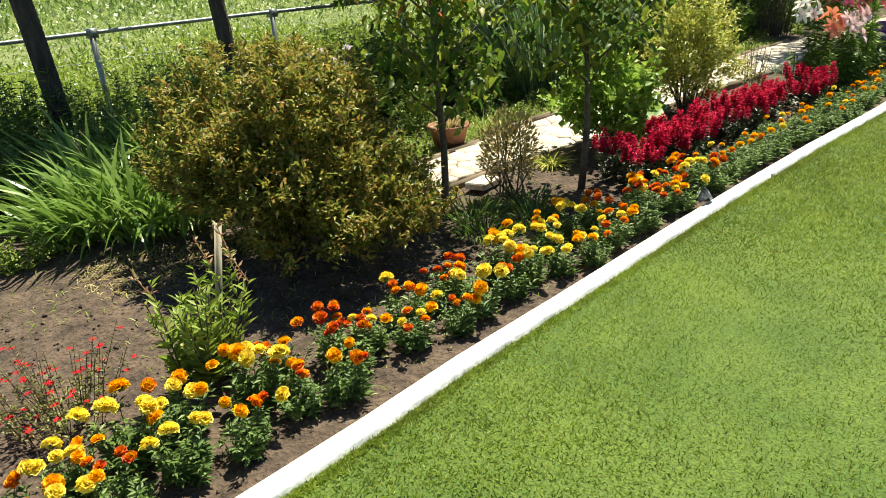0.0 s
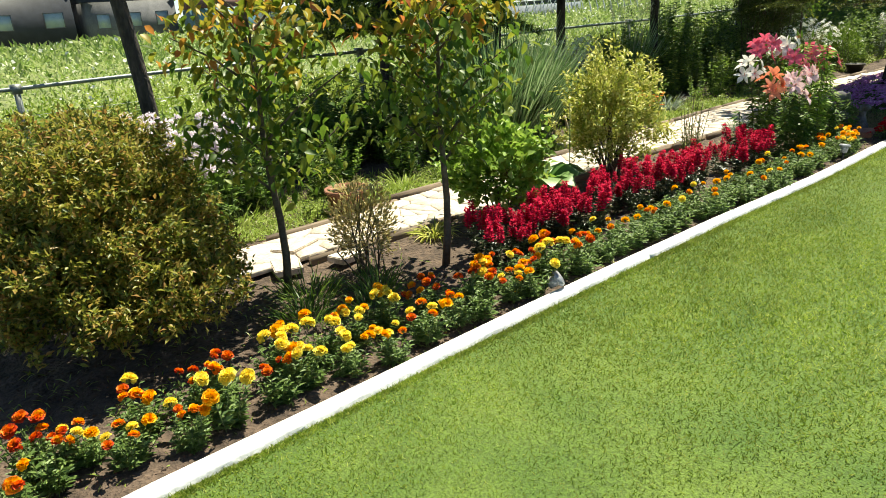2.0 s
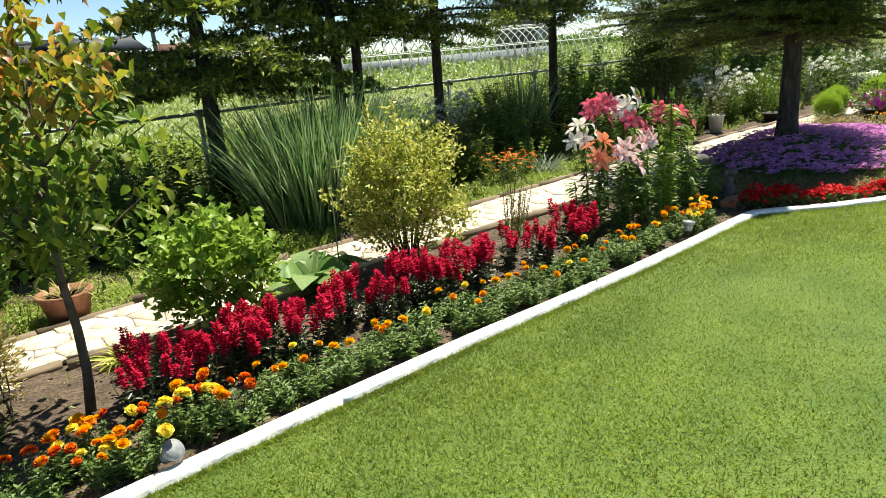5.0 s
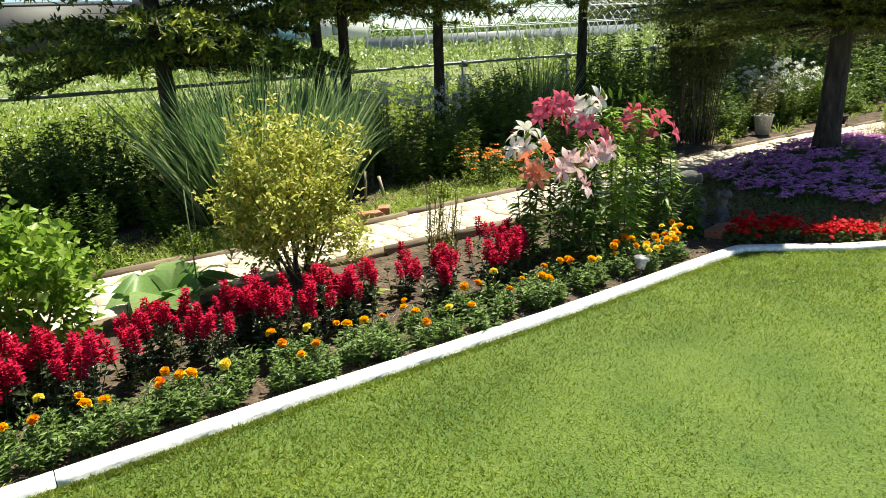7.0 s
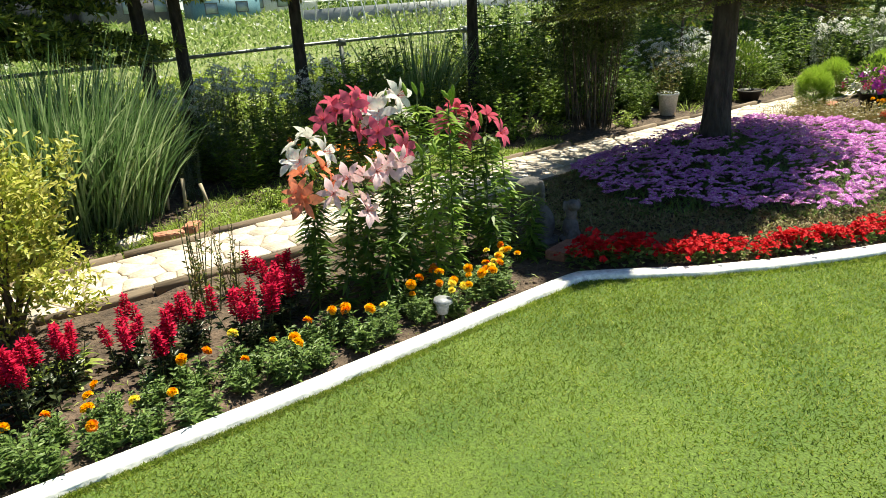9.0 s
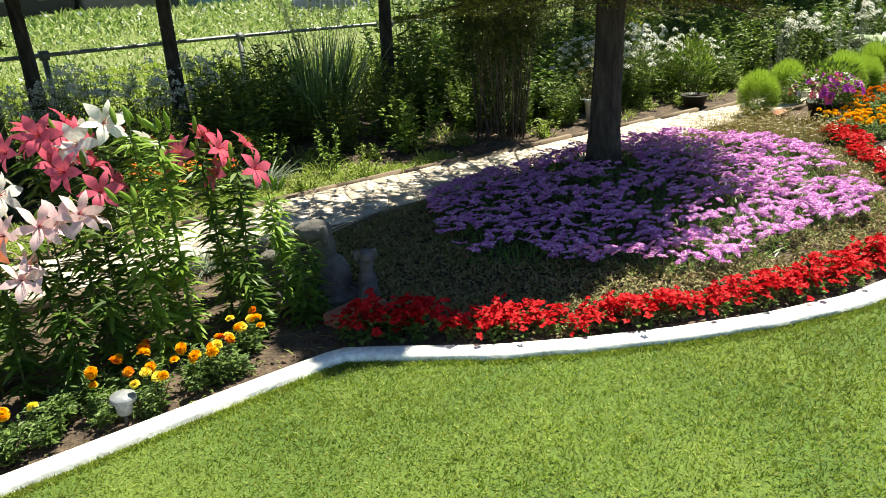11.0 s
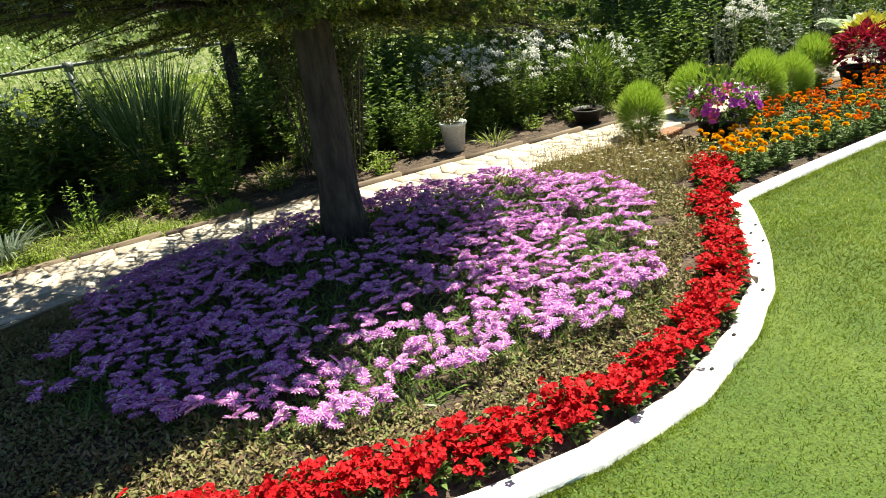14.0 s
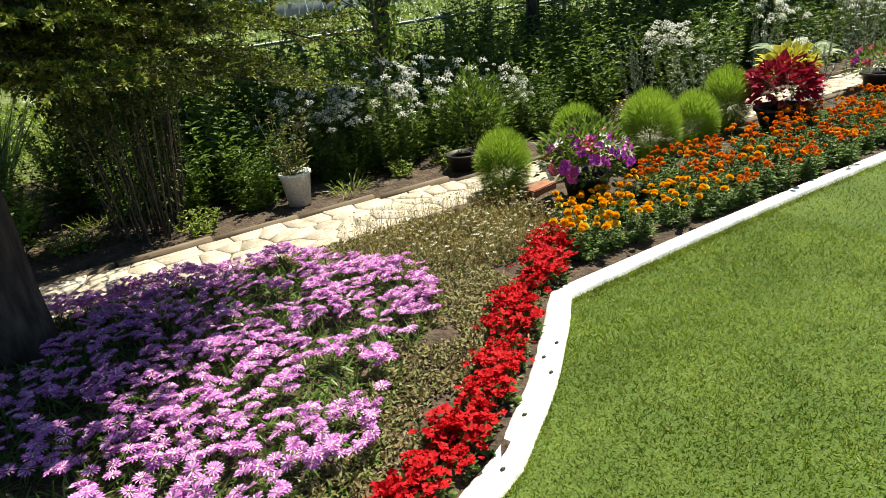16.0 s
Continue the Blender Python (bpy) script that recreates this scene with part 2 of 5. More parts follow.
M_TIP = leafy("fir_shoot_tips", [(0.17, 0.22, 0.025), (0.27, 0.32, 0.045), (0.36, 0.38, 0.08)], 0.35, 0.45)

# ---- large structure: ground, lawn, kerb, beds, path, fence ----
CX = np.array([-30.0, 3.6, 4.3, 4.8, 5.3, 6.0, 6.6, 7.2, 8.1, 9.2, 10.0, 10.7, 11.4, 12.0, 12.47, 12.66, 12.98, 13.33, 13.7, 14.1, 14.55, 15.0, 15.45, 15.95, 16.38, 16.76, 17.07, 17.31, 18.3, 19.4, 60.0])
CY = np.array([2.44, 2.44, 2.447, 2.462, 2.492, 2.503, 2.518, 2.532, 2.54, 2.54, 2.517, 2.503, 2.512, 2.527, 2.53, 2.385, 2.115, 1.895, 1.695, 1.515, 1.365, 1.31, 1.33, 1.48, 1.69, 1.98, 2.27, 2.51, 2.555, 2.59, 2.9])


def kerb_y(x):
    return np.interp(x, CX, CY)


def mound(x, y):
    """Height of the bed above the lawn."""
    d = np.hypot((x - 15.1) / 1.9, (y - 3.3) / 1.5)
    return 0.22 * np.exp(-d * d * 1.3) * np.clip((4.12 - y) / 0.35, 0, 1)


def grid_sheet(name, xs, y0, y1, ny, zf, mat):
    """A sheet between two edges given for each x."""
    X = np.repeat(xs[:, None], ny, 1)
    s = np.linspace(0, 1, ny)[None]
    Y = y0[:, None] * (1 - s) + y1[:, None] * s
    v = np.stack([X, Y, zf(X, Y)], -1).reshape(-1, 3)
    i = (np.arange(len(xs) - 1)[:, None] * ny + np.arange(ny - 1)[None]).ravel()
    f = np.concatenate([np.stack([i, i + ny, i + ny + 1], 1), np.stack([i, i + ny + 1, i + 1], 1)])
    me = mesh_np(name, v, f, mat)
    me.polygons.foreach_set("use_smooth", np.ones(len(f), bool))
    return new(name, me)


def far_slope(x, y):
    return -0.06 + 0 * x


ground = grid_sheet("ground", np.array([-900.0, -200, -40, -5, 5, 15, 25, 60, 250, 900]), np.full(10, -900.0), np.full(10, 900.0), 40, far_slope, M_FIELD)
tagged(ground, "weedy green field ground reaching the horizon", "ground", kind="structure")
lx = np.concatenate([np.arange(-20, 12.4, 0.4), np.arange(12.4, 17.5, 0.06), np.arange(17.5, 45, 0.5)])
lawn = grid_sheet("lawn", lx, np.full(len(lx), -25.0), kerb_y(lx) - 0.03, 40, lambda x, y: 0.006 * np.sin(x * 1.3) * np.sin(y * 1.1), M_TURF)
tagged(lawn, "closely mown bright green lawn turf", "lawn", kind="structure")
bx = np.arange(-6, 30, 0.06)


def bed_z(x, y):
    p = np.stack([x, y, 0 * x], -1)
    return -0.012 + mound(x, y) + 0.018 * wob(p, 4.0, 1.0) + 0.012 * wob(p, 13.0, 2.0) + 0.006 * wob(p, 37.0, 5.0)


bed = grid_sheet("soil_bed", bx, kerb_y(bx) + 0.02, np.full(len(bx), 8.6), 80, bed_z, M_SOIL)
tagged(bed, "dark brown crumbly garden bed soil", "soil", kind="structure")

# turf blades, thickest along the stretch that is walked past
nb = 500000
gx = np.concatenate([rng.uniform(2.5, 19, int(nb * 0.8)), rng.uniform(19, 30, nb - int(nb * 0.8))])
gy = kerb_y(gx) - 0.075 - np.abs(rng.normal(0, 1.6, nb)) ** 1.0
near = rng.uniform(size=nb) < 0.12
gy = np.where(near, kerb_y(gx) - 0.05 - np.abs(rng.normal(0, 0.02, nb)), gy)
gp = np.stack([gx, gy, np.zeros(nb)], 1)
gd = unit(np.stack([rng.normal(0, 0.9, nb), rng.normal(0, 0.9, nb), np.ones(nb)], 1))
tall = 0.85 + 0.2 * wob(gp, 3.1, 3.0)
gl = rng.uniform(0.012, 0.034, nb) * np.where(near, 0.8, tall)
gs = unit(np.cross(gd, rand_dirs(nb))) * 0.0028
gv = np.stack([gp - gs, gp + gs, gp + gd * gl[:, None]], 1).reshape(-1, 3)
blades = new("lawn_grass", mesh_np("lawn_grass", gv, np.arange(3 * nb).reshape(-1, 3), M_BLADE))
tagged(blades, "short bright green lawn grass blades", "grass", kind="stuff")


def sweep(name, xs, half, top, mat, parent, label=""):
    """A kerb piece along the curve with softened shoulders."""
    c = np.stack([xs, kerb_y(xs)], 1)
    t = unit(np.gradient(c, axis=0))
    nrm = np.stack([-t[:, 1], t[:, 0]], 1)
    prof = [(-half, -0.08), (-half, top - 0.012), (-half + 0.012, top), (half - 0.012, top), (half, top - 0.012), (half, -0.08)]
    ragged = 0.0018 * np.sin(xs * 23) + 0.0012 * np.sin(xs * 61)
    wide = np.interp(xs, (12.3, 13.5, 15.0, 17.1, 18.2), (1.0, 1.08, 1.25, 1.25, 1.05))[:, None]
    v = np.stack([np.concatenate([c + nrm * (o * wide + (ragged[:, None] if abs(o) == half else 0)), np.full((len(c), 1), z)], 1) for o, z in prof], 1)
    f = []
    k = len(prof)
    for i in range(len(xs) - 1):
        for q in range(k - 1):
            a, b = i * k + q, i * k + q + 1
            f += [[a, a + k, b + k], [a, b + k, b]]
    e = (len(xs) - 1) * k
    for q in range(1, k - 1):
        f += [[0, q, q + 1], [e, e + q + 1, e + q]]
    return part(name, mesh_np(name, v.reshape(-1, 3), np.array(f), mat), parent, label)


kerb = thing("kerb", (0, 0, 0), "white painted concrete lawn edging kerb", "kerb", kind="structure")
for a, b in ((-8, 0.0), (0.004, 4.1), (4.104, 8.3), (8.304, 15.70), (15.712, 21.2), (21.204, 26)):
    sweep("kerb_piece", np.arange(a, b + 1e-6, (b - a) / max(8, round((b - a) / 0.08))), 0.046, 0.035, M_WHITE, kerb)


# crazy paving: rounded polygons round jittered seeds
PX0, PX1 = 6.7, 24.0


def path_edges(x):
    return np.interp(x, (7, 8.5, 10.5, 13.5, 16.8, 18.2), (4.2, 4.08, 4.2, 4.12, 4.0, 4.1)) + 0.015 * np.sin(x * 1.9), np.interp(x, (7, 8.5, 11, 13.6, 15.5, 17.2, 18.5), (4.72, 4.85, 4.82, 4.93, 4.8, 4.74, 4.58)) + 0.02 * np.sin(x * 2.3)


def clip(poly, a, n):
    out = []
    for i in range(len(poly)):
        p, q = poly[i], poly[(i + 1) % len(poly)]
        dp, dq = (p - a) @ n, (q - a) @ n
        if dp <= 0:
            out.append(p)
        if dp * dq < 0:
            out.append(p + (q - p) * dp / (dp - dq))
    return out


garden_path = thing("garden_path", (0, 0, 0), "pale crazy-paved flagstone garden path", "path", kind="structure")
px = np.arange(PX0, PX1 + 0.01, 0.1)
pe = path_edges(px)
slab = grid_sheet("mortar_bed", px, pe[0], pe[1], 8, lambda x, y: 0.022 + 0.006 * np.sin(x * 9) * np.sin(y * 12), M_MORTAR)
slab.parent = garden_path
seeds = []
for x in np.arange(PX0 + 0.08, PX1, 0.185):
    for k in range(4):
        lo, hi = path_edges(x)
        seeds.append((x + rng.uniform(-0.11, 0.11), lo + (hi - lo) * (k + 0.5) / 4 + rng.uniform(-0.085, 0.085)))
seeds = np.array(seeds)
far_stones = Geo()
for s in seeds:
    lo, hi = path_edges(s[0])
    poly = [np.array(c) for c in ((s[0] - 0.3, lo), (s[0] + 0.3, lo), (s[0] + 0.3, hi), (s[0] - 0.3, hi))]
    for q in seeds[np.hypot(*(seeds - s).T) < 0.7]:
        if (q != s).any():
            poly = clip(poly, (q + s) / 2, q - s)
    if len(poly) < 3:
        continue
    poly = np.array(poly)
    c = poly.mean(0)
    d = poly - c
    dist = np.linalg.norm(d, axis=1, keepdims=True)
    lower, upper = c + d * (1 - 0.005 / dist), c + d * (1 - 0.010 / dist)
    h = 0.034 + rng.uniform(-0.004, 0.004)
    tilt = rng.normal(0, 0.012, 2)
    k = len(poly)
    off = c
    v = np.concatenate([np.c_[lower - off, np.full(k, 0.0)], np.c_[lower - off, h - 0.008 + (lower - off) @ tilt], np.c_[upper - off, h + (upper - off) @ tilt], [[0, 0, h]]])
    f = []
    for i in range(k):
        j = (i + 1) % k
        f += [[i, j, k + j], [i, k + j, k + i], [k + i, k + j, 2 * k + j], [k + i, 2 * k + j, 2 * k + i], [2 * k + i, 2 * k + j, 3 * k]]
    if 8.0 < s[0] < 17.2:
        part("flagstone", mesh_np("flagstone", v, np.array(f), M_STONE), garden_path, loc=(off[0], off[1], 0))
    else:
        far_stones.add((v + np.array([off[0], off[1], 0]), np.array(f)))
tagged(part("far_flagstones", far_stones.mesh("far_flagstones", M_STONE), garden_path), kind="stuff")
M_BRICK = solid("red_brick", (0.30, 0.12, 0.07), (0.42, 0.2, 0.13), 12, 0.9, 0.5, 60, per_object=0.2)
for edge, hh in ((0, 0.036), (1, 0.055)):
    for i, x in enumerate(np.arange(PX0 + 0.2, PX1 - 0.5, 0.62)):
        y = path_edges(x + 0.3)[edge] + (-0.035 if edge == 0 else 0.035)
        g = Geo().add(box(-0.3, -0.022, -0.03, 0.3, 0.022, hh + rng.uniform(-0.012, 0.012)))
        b = part("edging_board", g.mesh("edging_board", M_WOOD), garden_path, "weathered wooden edging board", (x + 0.3, y, 0))
        b.rotation_euler = (rng.normal(0, 0.06), rng.normal(0, 0.008), rng.normal(0, 0.012))

# boundary rail fence
fence = thing("rail_fence", (0, 0, 0), "low galvanised pipe rail fence with slim posts", "fence", kind="structure")
FY, FZ = 8.22, 1.05
part("top_rail", Geo().add(tube([(x, FY, FZ + 0.008 * math.sin(x)) for x in np.arange(-6, 40, 1.0)], np.full(46, 0.021), 8)).mesh("top_rail", M_METAL), fence)
post = Geo().add(tube([(0, 0, -0.1), (0, 0, FZ + 0.03)], [0.03, 0.03], 8)).add(box(-0.045, -0.05, FZ - 0.05, 0.045, 0.05, FZ + 0.04)).mesh("post", M_METAL)
for k in range(-5, 16):
    part("post", post, fence, loc=(6.16 + 2.03 * k, FY + 0.02, 0))
for z in (0.25, 0.5, 0.78):
    part("wire", Geo().add(stems([(-6, FY, z)], [(39, FY, z)], 0.003, 0.003)).mesh("wire", M_METAL), fence)

# ---- plant materials ----
M_BUSH = leafy("golden_shrub_leaf", [(0.06, 0.095, 0.014), (0.15, 0.18, 0.024), (0.28, 0.28, 0.042), (0.42, 0.36, 0.08), (0.36, 0.19, 0.055)], 0.45, 0.4)
M_BUSHDARK = leafy("dark_shrub_leaf", [(0.03, 0.055, 0.01), (0.06, 0.09, 0.015), (0.1, 0.13, 0.025)], 0.25)
M_MID = leafy("mid_green_leaf", [(0.06, 0.115, 0.014), (0.13, 0.21, 0.025), (0.24, 0.32, 0.05)], 0.45)
M_DEEP = leafy("deep_green_leaf", [(0.04, 0.095, 0.014), (0.1, 0.18, 0.024), (0.2, 0.29, 0.05)], 0.42)
M_FRESH = leafy("fresh_green_leaf", [(0.14, 0.25, 0.025), (0.24, 0.37, 0.05), (0.34, 0.46, 0.09)], 0.45)
M_LIME = leafy("lime_weed_leaf", [(0.19, 0.29, 0.03), (0.29, 0.38, 0.06), (0.4, 0.45, 0.12)], 0.4)
M_SILVER = leafy("silvery_leaf", [(0.12, 0.17, 0.11), (0.2, 0.25, 0.18), (0.3, 0.34, 0.27)], 0.25)
M_REED = leafy("blue_green_blade", [(0.07, 0.14, 0.045), (0.13, 0.23, 0.075), (0.23, 0.34, 0.14), (0.4, 0.48, 0.27)], 0.35, 0.35)
M_STRAP = leafy("strap_leaf", [(0.11, 0.2, 0.03), (0.18, 0.29, 0.05), (0.3, 0.41, 0.12)], 0.35, 0.35)
M_FIELDWEED = leafy("field_weed_leaf", [(0.13, 0.22, 0.035), (0.22, 0.31, 0.07), (0.32, 0.39, 0.13), (0.44, 0.48, 0.22)], 0.4)
M_PLUME = leafy("pale_grass_plume", [(0.5, 0.48, 0.34), (0.68, 0.66, 0.52)], 0.4, 0.6)
M_BRONZE = leafy("bronze_leaf", [(0.018, 0.022, 0.012), (0.035, 0.05, 0.02), (0.06, 0.08, 0.03)], 0.15, 0.35)
M_TREE = leafy("autumn_tinted_leaf", [(0.07, 0.13, 0.012), (0.15, 0.2, 0.02), (0.28, 0.29, 0.03), (0.42, 0.33, 0.04), (0.5, 0.15, 0.05)], 0.5)
M_TREELOW = leafy("tree_green_leaf", [(0.05, 0.11, 0.012), (0.11, 0.19, 0.022), (0.26, 0.29, 0.035)], 0.5)
M_VAR = leafy("variegated_leaf", [(0.2, 0.27, 0.03), (0.42, 0.43, 0.07), (0.65, 0.6, 0.2)], 0.4)
M_DRY = leafy("dry_leaf", [(0.28, 0.22, 0.08), (0.46, 0.38, 0.14), (0.58, 0.5, 0.24)], 0.35)
M_HALFDRY = leafy("half_dry_leaf", [(0.12, 0.09, 0.03), (0.2, 0.14, 0.05), (0.16, 0.2, 0.04), (0.24, 0.26, 0.05)], 0.3)
M_SEDUM = leafy("sedum_leaf", [(0.14, 0.16, 0.045), (0.24, 0.2, 0.085), (0.3, 0.2, 0.11), (0.22, 0.27, 0.08), (0.34, 0.26, 0.14)], 0.2, 0.6)
M_ICE = leafy("succulent_leaf", [(0.07, 0.14, 0.025), (0.13, 0.22, 0.04), (0.2, 0.29, 0.06)], 0.3, 0.35)
M_KOCHIA = leafy("kochia_leaf", [(0.22, 0.36, 0.03), (0.32, 0.46, 0.05), (0.4, 0.52, 0.09)], 0.5)
M_MARI = leafy("marigold_leaf", [(0.065, 0.12, 0.028), (0.13, 0.21, 0.05), (0.23, 0.32, 0.09)], 0.4)
M_YEL = leafy("lemon_petal", [(0.92, 0.72, 0.05), (0.95, 0.83, 0.16)], 0.35, 0.6)
M_GOLD = leafy("golden_petal", [(0.92, 0.42, 0.004), (0.95, 0.58, 0.01)], 0.35, 0.6)
M_ORG = leafy("orange_petal", [(0.78, 0.17, 0.005), (0.88, 0.27, 0.01)], 0.25, 0.6)
M_RED = leafy("rust_red_petal", [(0.45, 0.03, 0.008), (0.65, 0.07, 0.01)], 0.2, 0.6)
M_CRIM = leafy("crimson_petal", [(0.34, 0.002, 0.026), (0.64, 0.016, 0.075), (0.5, 0.007, 0.05)], 0.25, 0.7, spec=0.1)
M_SCAR = leafy("scarlet_petal", [(0.42, 0.004, 0.01), (0.64, 0.014, 0.022)], 0.25, 0.6, spec=0.15)
M_PURP = leafy("mauve_petal", [(0.46, 0.08, 0.5), (0.78, 0.38, 0.75), (0.62, 0.19, 0.62), (0.92, 0.66, 0.88)], 0.15, 0.6, spec=0.2)
M_CREAM = leafy("cream_centre", [(0.85, 0.75, 0.5), (0.9, 0.85, 0.6)], 0.1, 0.7)
M_WPET = leafy("white_petal", [(0.8, 0.8, 0.76), (0.86, 0.84, 0.78)], 0.3, 0.6)
M_PINK = leafy("pale_pink_petal", [(0.82, 0.5, 0.55), (0.86, 0.66, 0.68)], 0.3, 0.5)
M_MAG = leafy("magenta_petal", [(0.6, 0.045, 0.12), (0.78, 0.17, 0.26)], 0.3, 0.5)
M_CORAL = leafy("coral_petal", [(0.8, 0.2, 0.09), (0.86, 0.34, 0.2)], 0.3, 0.5)
M_VIOL = leafy("violet_petal", [(0.45, 0.03, 0.5), (0.62, 0.08, 0.55)], 0.3, 0.5)
M_TERRA = solid("terracotta", (0.2, 0.085, 0.05), (0.32, 0.15, 0.09), 10, 0.85, 0.3)
M_DARKPOT = solid("dark_plastic", (0.02, 0.018, 0.016), (0.04, 0.035, 0.03), 10, 0.5, 0.1)
M_BUCKET = solid("white_plastic", (0.62, 0.66, 0.64), (0.75, 0.78, 0.76), 6, 0.45, 0.1)
M_GREYSTONE = solid("grey_cast_stone", (0.07, 0.064, 0.062), (0.16, 0.145, 0.14), 9, 0.9, 0.6, 40)
M_LAMPGREY = solid("grey_plastic", (0.22, 0.23, 0.25), (0.32, 0.33, 0.35), 10, 0.4, 0.1)
M_STAKE = solid("pale_wood_stake", (0.35, 0.29, 0.2), (0.5, 0.43, 0.32), 8, 0.8, 0.3, stretch=(1, 1, 0.2))


# ---- plant builders ----
def herb(g, n_stem, h, spread, leaf_n, leaf_l, leaf_w, slot=0, stem_slot=1, lean=0.25, low=0.12, up=0.35, r=0.004, c=(0, 0), droop_tip=0.0):
    """Upright stems set with leaves; returns the stem tips."""
    a = rng.uniform(0, 2 * np.pi, n_stem)
    q = np.sqrt(rng.uniform(0, 1, n_stem)) * spread
    base = np.stack([c[0] + q * np.cos(a) * 0.6, c[1] + q * np.sin(a) * 0.6, np.full(n_stem, -0.02)], 1)
    hh = h * rng.uniform(0.7, 1.05, n_stem)
    tip = base + np.stack([q * np.cos(a) * 0.5 + rng.normal(0, lean * h * 0.3, n_stem), q * np.sin(a) * 0.5 + rng.normal(0, lean * h * 0.3, n_stem), hh], 1)
    g.add(stems(base, tip, r), stem_slot)
    s = rng.uniform(low, 1.0, (n_stem, leaf_n))
    p = base[:, None] + (tip - base)[:, None] * s[..., None]
    p = p.reshape(-1, 3)
    d = rand_dirs(len(p), -0.1, 0.2)
    d[:, 2] += up
    k = (1.15 - 0.6 * s.ravel())
    g.add(kites(p, d, leaf_l * k * rng.uniform(0.7, 1.2, len(p)), leaf_w * k), slot)
    return tip


def tuft(g, n, h, spread, w, slot=0, droop=0.5, segs=4, lean=0.5, c=(0, 0)):
    """A tuft of arching blades."""
    a = rng.uniform(0, 2 * np.pi, n)
    q = np.sqrt(rng.uniform(0, 1, n))
    p = np.stack([c[0] + q * spread * np.cos(a), c[1] + q * spread * np.sin(a), np.full(n, -0.01)], 1)
    d = np.stack([np.cos(a) * lean * (0.3 + q) + rng.normal(0, 0.12, n), np.sin(a) * lean * (0.3 + q) + rng.normal(0, 0.12, n), np.ones(n)], 1)
    g.add(ribbons(p, d, h * rng.uniform(0.65, 1.15, n), w * rng.uniform(0.7, 1.2, n), droop * rng.uniform(0.4, 1.3, n), segs), slot)


def rosette(g, rings, slot=0, c=(0, 0, 0), widest=0.45):
    """Flower of rings of petals: (count, length, width, rise, radius at the base)."""
    for n, l, w, rise, r0 in rings:
        a = np.arange(n) / n * 2 * np.pi + rng.uniform(0, 6)
        d = np.stack([np.cos(a), np.sin(a), np.full(n, rise) + rng.normal(0, 0.12, n)], 1)
        p = np.asarray(c) + np.stack([np.cos(a) * r0, np.sin(a) * r0, np.full(n, 0.0)], 1)
        g.add(kites(p, d, l * rng.uniform(0.85, 1.1, n), w, 0.15, widest), slot)


def pompom(name, m_out, m_in, r):
    g = Geo()
    rosette(g, [(9, r, r * 1.0, -0.2, 0.002), (10, r * 0.97, r * 1.0, 0.2, 0.002)], 0, widest=0.78)
    rosette(g, [(10, r * 0.93, r * 0.95, 0.6, 0.002), (9, r * 0.88, r * 0.85, 1.2, 0.001), (7, r * 0.82, r * 0.75, 2.6, 0.001)], 1, widest=0.78)
    g.add(stems([(0, 0, -r * 0.5)], [(0, 0, 0.0)], r * 0.25, r * 0.4), 2)
    return g.mesh(name, [m_out, m_in, M_STEM])


HEADS = {"yellow": pompom("bloom", M_YEL, M_YEL, 0.042), "gold": pompom("bloom", M_GOLD, M_GOLD, 0.04), "orange": pompom("bloom", M_ORG, M_GOLD, 0.037),
         "red": pompom("bloom", M_RED, M_ORG, 0.034), "deep": pompom("bloom", M_ORG, M_ORG, 0.03)}


def marigold(loc, colours, h, group, label, size=(0.55, 0.88)):
    t = thing("marigold", loc, label, "flower", group)
    g = Geo()
    n = 20
    tips = herb(g, n, h * 0.85, 0.09, 16, 0.055, 0.019, 0, 1, 0.5, 0.1, 0.25, 0.0025)
    herb(g, 9, h * 0.55, 0.1, 12, 0.045, 0.015, 0, 1, 0.5, 0.2, 0.1, 0.002)
    part("foliage", g.mesh("foliage", [M_MARI, M_STEM]), t)
    order = np.argsort(-tips[:, 2])
    for k, col in enumerate(colours):
        tip = tips[order[k]] + np.array([rng.normal(0, 0.02), rng.normal(0, 0.02), rng.uniform(0.02, 0.05)])
        b = part("bloom", HEADS[col], t, loc=tip)
        b.rotation_euler = (rng.normal(0, 0.35) + 0.25, rng.normal(0, 0.35), rng.uniform(0, 6))
        b.scale = (rng.uniform(*size),) * 3
    return t


def shrub(name, loc, label, mats, n, c, r, leaf, shell=0.4, lump=0.25, freq=3.0, n_stem=14, zmin=-0.75, group="", up=0.5, cat="shrub", extra=None):
    """A rounded shrub: stems fanning out to a lumpy crown of leaves."""
    t = thing(name, loc, label, cat, group)
    g = Geo()
    p, d = cloud(n, c, r, shell, lump, freq, zmin, seed=rng.uniform(0, 9))
    keep = p[:, 2] > 0.01
    p, d = p[keep], d[keep]
    d = d + rand_dirs(len(d)) * 0.7
    d[:, 2] += up
    g.add(kites(p, d, leaf[0] * rng.uniform(0.6, 1.3, len(p)), leaf[1] * rng.uniform(0.7, 1.2, len(p))))
    if extra:
        extra(g)
    part("foliage", g.mesh("foliage", mats), t)
    e, _ = cloud(n_stem, c, np.asarray(r) * 0.85, 0.7, 0.1, zmin=-0.2)
    for k in range(n_stem):
        b = np.array([rng.normal(0, 0.05), rng.normal(0, 0.05), -0.02])
        m = (b + e[k]) / 2 + rng.normal(0, 0.03, 3)
        q = max(0.005, 0.012 * r[2] / 0.5)
        part("stem", Geo().add(tube([b, m, e[k]], [q, q * 0.7, q * 0.3], 5, False)).mesh("stem", M_TWIG), t)
    return t


